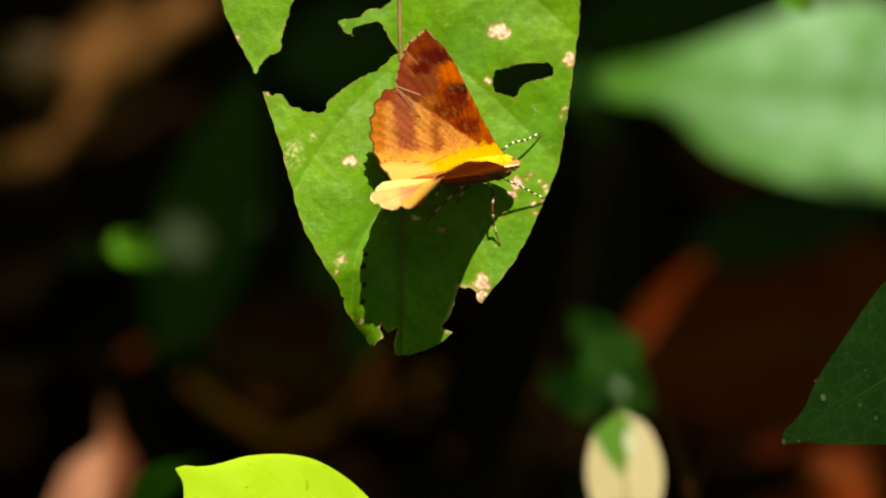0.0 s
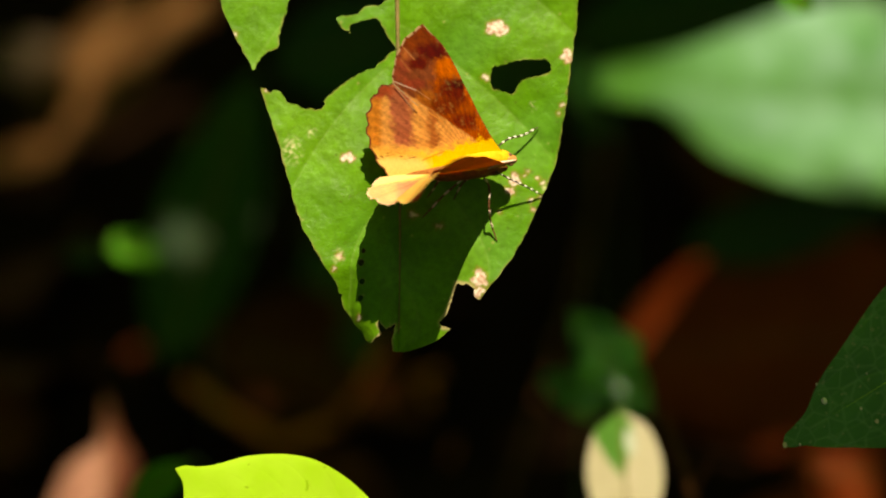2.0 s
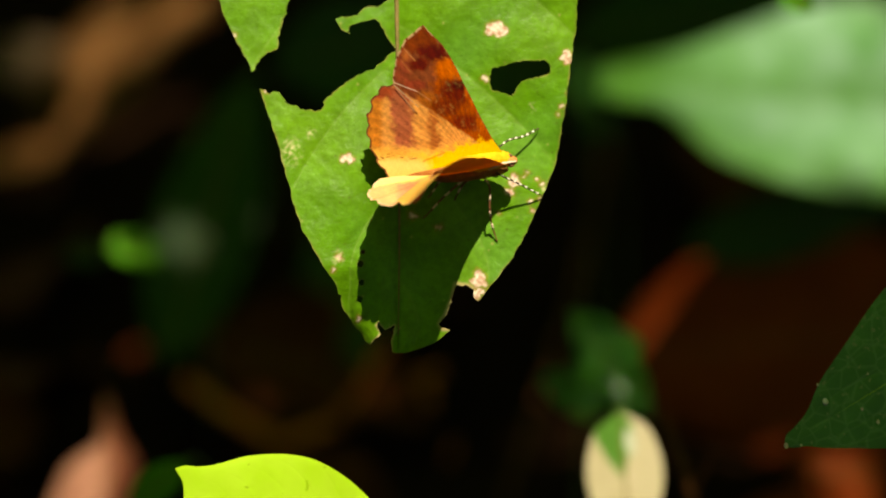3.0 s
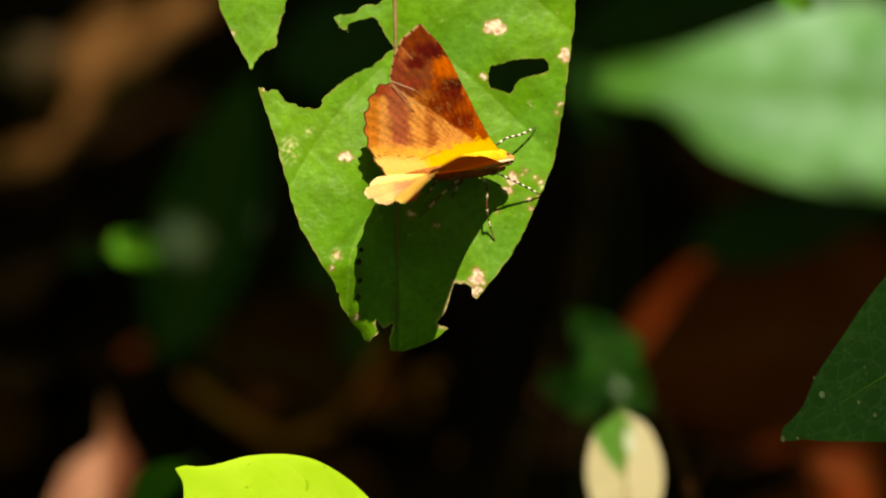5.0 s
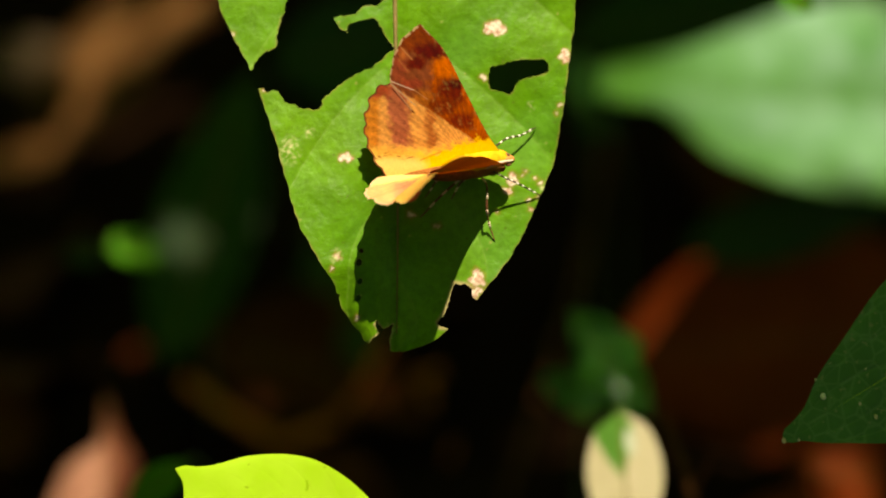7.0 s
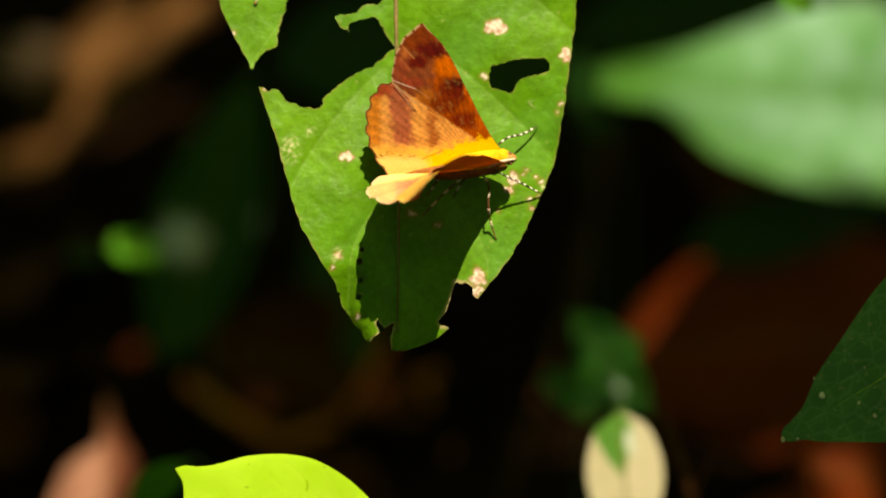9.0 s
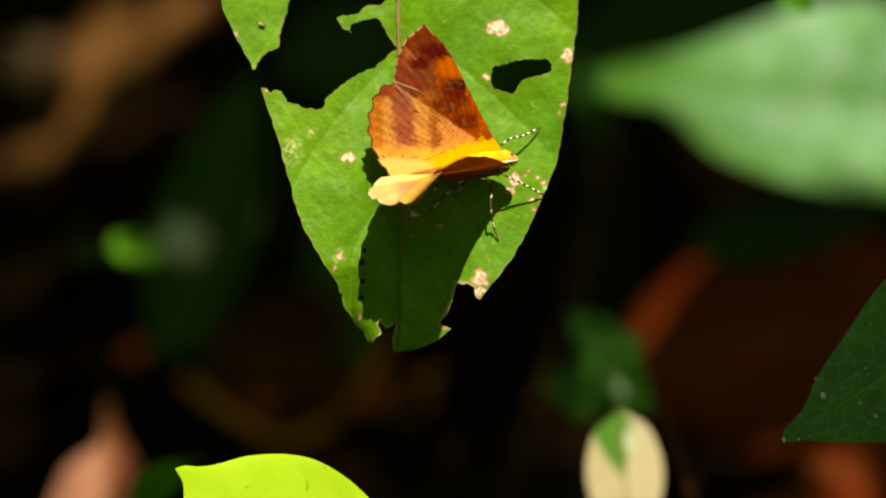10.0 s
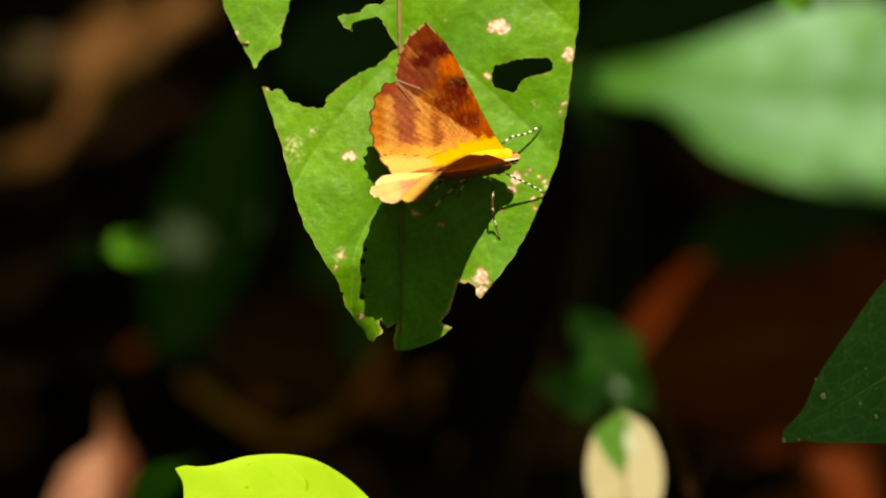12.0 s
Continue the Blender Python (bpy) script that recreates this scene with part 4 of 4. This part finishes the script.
def build_dark_leaf():
    up = [(0, 0), (6, 9), (32, 19), (61, 29), (102, 58), (184, 97), (306, 148), (420, 165), (560, 130), (660, 40), (690, 0)]
    low = [(0, 0), (6, 7), (32, 20), (55, 38), (98, 65), (156, 101), (300, 152), (420, 165), (560, 130), (660, 40), (690, 0)]
    o = at(1383, 777, 0.5)
    m = lay(o, at(1383 + 85, 777 - 52, 0.5), 0)
    end = at(1383 + 585, 777 - 358, 0.5)
    stalk = [m @ Vector((0, 0.99 * 690 * U, 0.0)), end + Vector((0.004, 0.004, -0.004)), end + Vector((0.012, 0.01, -0.04)), Vector((end.x + 0.02, end.y + 0.012, -0.004))]
    th = leaf_thing("dark_leaf", m, scaled(up, U), scaled(low, U), DEEP, "dark green shaded leaf with pale pinhole spots", stalk, YRIB, 0.00012, wave=0.0004, seed=5, rows=60, cols=24)
    inv = m.inverted()
    for k, (u, v, r) in enumerate(((1455, 699, 6), (1385, 777, 5), (1441, 669, 2.5), (1520, 712, 3), (1548, 735, 4), (1412, 776, 2.5), (1530, 650, 2))):
        c = inv @ at(u, v, 0.4996)
        part("scab", egg_mesh("scab", c + Vector((-r * U, 0.3 * r * U, 0)), c + Vector((r * U, -0.3 * r * U, 0)), 0.8 * r * U, 0.5, 0, 0.2, k, 8, 9), WHITE if k == 0 else CRUST, th, "pale dry scab")
    return th


yellow_leaf = build_yellow_leaf()
dark_leaf = build_dark_leaf()


# ---- leaves behind, out of focus ----
def stalk_to_ground(m, length, lean=(0.01, 0.02)):
    e = m @ Vector((0, length * 0.99, 0))
    back = AX @ Vector((0, 0, -1))
    return [e, e + back * 0.012, Vector((e.x + lean[0], e.y + lean[1], e.z * 0.5)), Vector((e.x + lean[0] * 1.2, e.y + lean[1] * 1.2, -0.004))]


def view_leaf(name, a, b, width, material, label, belly=0.5, roll=0.0, tip=0.8, ground=True, stalk=None, group="", lean=(0.004, 0.05), **shape):
    """A leaf with its tip at a and its base at b."""
    pa, pb = at(*a), at(*b)
    L = (pb - pa).length
    m = lay(pa, pb, roll)
    w = width * K * a[2] / 2
    pr = simple_profile(L, w, belly, tip)
    return leaf_thing(name, m, pr, pr, material, label, stalk_to_ground(m, L, lean) if ground else stalk, group=group, **shape)


def build_behind():
    k = K * BROAD_D
    m = BROAD_POSE
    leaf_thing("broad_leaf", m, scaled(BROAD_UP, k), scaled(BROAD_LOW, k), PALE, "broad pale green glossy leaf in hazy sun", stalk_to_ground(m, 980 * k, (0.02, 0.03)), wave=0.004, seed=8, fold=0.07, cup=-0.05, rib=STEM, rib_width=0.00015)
    view_leaf("green_leaf", (1155, 735, 0.63), (1015, 550, 0.64), 118, GLOSSY, "dark glossy green leaf on a low seedling", 0.5, -14, fold=0.3, wave=0.003, seed=3)
    view_leaf("green_leaf", (955, 670, 0.67), (1090, 690, 0.68), 110, GLOSSY, "small dark green leaf on a low seedling", 0.55, 20, fold=0.2, wave=0.002, seed=43)
    view_leaf("faded_leaf", (1114, 960, 0.58), (1098, 726, 0.58), 136, FADED, "half faded cream and green leaf on a low seedling", 0.52, 0, 0.5, seed=4)
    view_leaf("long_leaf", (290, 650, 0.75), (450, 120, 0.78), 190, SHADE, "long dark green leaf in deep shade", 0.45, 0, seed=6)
    view_leaf("sprig_leaf", (192, 432, 0.7), (282, 450, 0.704), 58, FRESH, "small fresh green leaf caught by the sun", 0.5, 0, 0.6, seed=7, fold=0.25, wave=0.002)
    view_leaf("sprig_leaf", (110, 450, 0.74), (190, 450, 0.74), 45, SHADE, "small dim green leaf of a sprig", 0.5, 0, seed=10)
    view_leaf("low_leaf", (225, 900, 0.6), (330, 815, 0.6), 70, FRESH, "small green leaf low over the litter", 0.5, 20, seed=11)
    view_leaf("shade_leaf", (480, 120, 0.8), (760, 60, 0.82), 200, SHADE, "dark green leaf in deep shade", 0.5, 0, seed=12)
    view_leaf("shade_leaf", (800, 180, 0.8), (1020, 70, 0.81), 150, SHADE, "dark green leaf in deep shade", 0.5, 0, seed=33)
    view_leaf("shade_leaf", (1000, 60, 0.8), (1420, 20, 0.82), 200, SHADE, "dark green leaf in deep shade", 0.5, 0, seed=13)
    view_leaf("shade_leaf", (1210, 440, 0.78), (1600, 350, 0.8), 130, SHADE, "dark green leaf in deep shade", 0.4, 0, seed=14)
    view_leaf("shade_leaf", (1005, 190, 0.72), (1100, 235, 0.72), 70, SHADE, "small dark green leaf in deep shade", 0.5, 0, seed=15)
    view_leaf("shade_leaf", (1022, 95, 0.71), (1040, 200, 0.71), 60, GLOSSY, "small dark green leaf in deep shade", 0.5, 0, seed=55, fold=0.2)
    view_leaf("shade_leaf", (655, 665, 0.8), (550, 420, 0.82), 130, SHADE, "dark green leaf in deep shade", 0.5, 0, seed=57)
    view_leaf("sprig_leaf", (1440, 24, 0.6), (1372, -34, 0.6), 46, FRESH, "small fresh green leaf caught by the sun", 0.5, 0, ground=False, stalk=[at(1373, -33, 0.6), at(1340, -80, 0.6), at(1000, -500, 0.56), LEAF_FRAME @ leaf_point(640, -720, -180)], seed=19)
    view_leaf("brown_leaf", (217, 640, 0.82), (256, 606, 0.82), 28, RUST, "small scrap of a brown dead leaf", 0.5, 0, 0.6, ground=False, seed=37)
    view_leaf("rust_leaf", (1066, 630, 0.8), (1720, 585, 0.8), 420, RUST, "large rust brown dead leaf on the litter", 0.55, 0, 0.6, ground=False, seed=16, wave=0.004)
    view_leaf("brown_leaf", (92, 296, 0.885), (412, -34, 0.91), 80, BROWN, "curled brown dead leaf on the litter", 0.5, 10, 0.5, ground=False, seed=17, cup=-0.5, wave=0.003, arc=-0.05)
    view_leaf("brown_leaf", (46, 215, 0.897), (330, -70, 0.92), 110, BROWN, "brown dead leaf lying under another", 0.5, 6, 0.6, ground=False, seed=63, cup=-0.2)
    view_leaf("brown_leaf", (-90, 322, 0.9), (145, 264, 0.89), 70, BROWN, "brown dead leaf lying on the litter", 0.55, 10, 0.5, ground=False, seed=29, cup=-0.4)
    view_leaf("brown_leaf", (-50, 128, 0.915), (140, 98, 0.915), 96, GREYLEAF, "small grey brown dead leaf on the litter", 0.5, 10, 0.6, ground=False, seed=27, cup=-0.3)
    view_leaf("brown_leaf", (-50, 800, 0.83), (175, 660, 0.84), 150, BROWN, "dull brown dead leaf lying on the litter", 0.5, 0, 0.6, ground=False, seed=61, cup=-0.2, wave=0.003)
    view_leaf("rust_leaf", (1405, 835, 0.72), (1660, 850, 0.73), 150, RUST, "rust red dead leaf curled on the litter", 0.5, 0, 0.6, ground=False, seed=47, cup=-0.3, wave=0.004)
    d = 0.70
    k = K * d
    left = [(0, 0), (30, 5), (60, 8), (90, 12), (106, 24), (122, 54), (145, 88), (190, 118), (300, 150), (450, 120), (560, 20), (600, 0)]
    right = [(0, 0), (30, 10), (60, 18), (95, 30), (125, 50), (150, 52), (190, 36), (300, 60), (450, 60), (560, 20), (600, 0)]
    m = lay(at(188, 688, d), at(180, 1288, d), 14)
    leaf_thing("curled_leaf", m, scaled(right, k), scaled(left, k), PINK, "pinkish brown curled dead leaf standing on edge", None, seed=18, cup=-0.55, wave=0.0012, rows=60)


build_behind()


# ---- twigs and leaf litter on the ground ----
def twig(points, r, label, bark):
    pts = [at(*p) for p in points]
    o = Vector((pts[0].x, pts[0].y, 0))
    th = thing("twig", Matrix.Translation(o), label, "twig")
    part("stick", tube_mesh("stick", [p - o for p in pts], [r, r * 0.9, r * 0.6], 8, rough=0.12, seed=len(points)), bark, th)
    a, b = pts[len(pts) // 2] - o, pts[-1] - o
    part("side_shoot", tube_mesh("side_shoot", [a, a + (b - a) * 0.3 + Vector((0, 0, 0.006)), a + (b - a) * 0.45 + Vector((0.002, 0, 0.016))], [r * 0.5, r * 0.25], 6), bark, th)
    return th


def build_litter():
    twig([(330, 676, 0.80), (420, 742, 0.79), (490, 778, 0.785), (580, 755, 0.79), (680, 705, 0.80), (780, 655, 0.81)], 0.0016, "crooked dead brown twig on the leaf litter", TWIG)
    twig([(1085, 215, 0.86), (1050, 380, 0.84), (1005, 560, 0.81), (950, 720, 0.78), (890, 900, 0.75)], 0.0012, "thin brown upright stem of a seedling", DARKTWIG)
    twig([(1165, 735, 0.6), (1195, 790, 0.6), (1225, 880, 0.595), (1260, 990, 0.59)], 0.001, "thin dull stem of a low seedling", DARKTWIG)
    twig([(745, 690, 0.82), (768, 780, 0.81), (780, 860, 0.8), (800, 930, 0.79)], 0.0022, "short dead twig standing in the litter", TWIG)
    rng = np.random.default_rng(21)
    protos = []
    for k, (L, w) in enumerate(((0.06, 0.016), (0.075, 0.022), (0.05, 0.018), (0.09, 0.024))):
        pr = simple_profile(L, w, 0.45)
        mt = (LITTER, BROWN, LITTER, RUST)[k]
        lb = ("dark rotting dead leaf on the forest floor", "brown dry dead leaf on the forest floor", "dark rotting dead leaf on the forest floor", "rust red dead leaf on the forest floor")[k]
        protos.append(leaf_thing("dead_leaf", pose((-0.05, 0.17, 0.03, 0.10)[k], (0.98, 0.99, 0.97, 0.62)[k], 0.006, 8, 5, 40 * k), pr, pr, mt, lb, group="dead leaves on the forest floor", bend=0.5 + 0.2 * k, cup=0.25, wave=0.003, seed=40 + k, rows=18, cols=6, ragged=0.05))
    for k in range(90):
        x, y = rng.uniform(-0.2, 0.2), rng.uniform(0.52, 1.15)
        if (x < 0.03 and y > 0.75) or (-0.01 < x < 0.17 and 0.58 < y < 0.76):
            continue
        z = 0.012 * noise.fractal(Vector((x * 9, y * 9, 0)), 0.8, 2.0, 4) + rng.uniform(0.002, 0.012)
        kind_ = (0, 0, 2, 2, 1, 0, 2, 3)[rng.integers(8)]
        pick = protos[kind_ if kind_ in (0, 2) or abs(x) > 0.13 else 0]
        copy_thing(pick, pose(x, y, z, rng.uniform(-18, 18), rng.uniform(-25, 25), rng.uniform(0, 360)))
    verts, faces = [], []
    for _ in range(2600):
        x, y = rng.normal(0, 0.9), 0.75 + rng.normal(0, 0.9)
        if abs(x) < 0.19 and 0.5 < y < 1.13:
            continue
        m = pose(x, y, 0.01 + rng.uniform(0, 0.012), rng.uniform(-20, 20), rng.uniform(-25, 25), rng.uniform(0, 360))
        L, w = rng.uniform(0.03, 0.08), rng.uniform(0.008, 0.022)
        o = len(verts)
        for yy, ww in ((0, 0.05), (0.3, 0.8), (0.55, 1.0), (0.8, 0.6), (1, 0.05)):
            for sx in (-1, 0, 1):
                verts.append(m @ Vector((sx * ww * w, yy * L, 0.25 * w * abs(sx) - 0.15 * L * yy * yy)))
        faces += [(o + r * 3 + c, o + r * 3 + c + 1, o + r * 3 + c + 4, o + r * 3 + c + 3) for r in range(4) for c in range(2)]
    me = mesh_of("leaf_litter", verts, faces)
    set_uv(me, np.zeros(len(verts)) + 0.5, np.zeros(len(verts)))
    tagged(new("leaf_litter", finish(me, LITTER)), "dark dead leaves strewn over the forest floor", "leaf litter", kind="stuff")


build_litter()


# ---- movement: the leaf sways in faint air, the moth rides on it, the fly walks ----
def motions():
    def moved(m, dx, dy):
        return Matrix.Translation(AX @ Vector((dx * U, -dy * U, 0))) @ m
    sway = [(0, 8, 6), (0.1, 5, 4), (0.2, 3, 2), (0.3, 5, 4), (0.4, 9, 8), (0.5, 10.5, 10), (0.6, 7, 5), (0.7, 5, 0.5), (0.8, 6.5, 2), (0.9, 8, 4), (1, 4, 9.5), (1.1, 6, 7), (1.2, 9, 3), (1.3, 5, 3), (1.4, 3, 3.5), (1.5, 3, 2), (2, 4, 0), (2.5, 3.5, 3), (3, 3, 2), (4, 1, 0), (5, 0, -1.5), (5.5, 0, 0), (7, 0, 0), (8, 0.5, -1), (9, 1.5, -2), (9.5, 4, -0.5), (10, 5, -0.5), (10.5, 7, 1), (11, 7, 0.5), (11.5, 8, -0.5), (12, 7, -2.5)]
    walk(eaten_leaf, [(t, moved(LEAF_FRAME, x, y)) for t, x, y in sway])
    ride = [(0, 10, 8), (0.1, 7, 5), (0.2, 5, 3), (0.3, 7, 5), (0.4, 12, 10), (0.5, 14, 12), (0.6, 9.5, 6), (0.7, 7, 1.5), (0.8, 8, 3), (0.9, 10, 6), (1, 7, 12), (1.1, 8, 8), (1.2, 11, 4), (1.3, 7, 3.5), (1.4, 5, 3.5), (1.5, 5, 1.5), (2, 4, 0), (2.5, 5, 3), (3, 5, 2), (4, 1.5, 0), (5, 0, -1), (5.5, 0, 0), (7, 0, 0), (8, 1, -1), (9, 3, -2), (9.5, 6, -1), (10, 7, 0), (10.5, 9, 1), (11, 10, 0.5), (11.5, 10.5, 0), (12, 10, -3)]
    walk(orange_moth, [(t, moved(LEAF_FRAME, x, y)) for t, x, y in ride])
    nod = [(0, 2, 5), (0.5, 0, 3), (1, 3, 7), (1.5, 2, 5.5), (2, 4, 11), (2.5, 4, 11), (3, 6, 12), (4, 3, 6), (5, 0, 0), (6, 0, 1), (7, 2, 3), (8, 1, 2), (9, 0, 1), (9.5, 2, 2.5), (10, 2, 1.5), (10.5, -2, -4.5), (11, 2, 1.5), (11.5, 2, 2), (12, 2, 2.5)]
    rest = dark_leaf.matrix_basis.copy()
    walk(dark_leaf, [(t, moved(rest, x, y)) for t, x, y in nod])
    route = [(0, 500, -150, 20), (7.6, 500, -150, 20), (8.4, 478, -60, 20), (9.0, 451, 0, 20), (9.2, 444, 5, 25), (9.4, 440, 16, 10), (9.6, 443, 24, -15), (9.8, 448, 36, -30), (10.0, 461, 41, -55), (10.2, 468, 45, -65), (10.4, 481, 48, -60), (10.6, 477, 55, -20), (10.8, 484, 59, -40), (11.0, 478, 61, 40), (11.3, 459, 63, 75), (11.6, 451, 75, 50), (11.8, 443, 73, 80), (12.0, 433, 73, 90)]
    st, sx, sy = zip(*sway)
    rows = []
    for t, x, y, turn in route:
        dx, dy = float(np.interp(t, st, sx)), float(np.interp(t, st, sy))
        p = leaf_point(x - (dx if t > 8 else 0), y - (dy if t > 8 else 0), 1.5)
        rows.append((t, moved(LEAF_FRAME @ Matrix.Translation(p) @ pose(0, 0, 0, 0, 0, 180 - turn), dx, dy)))
    walk(small_fly, rows)


motions()
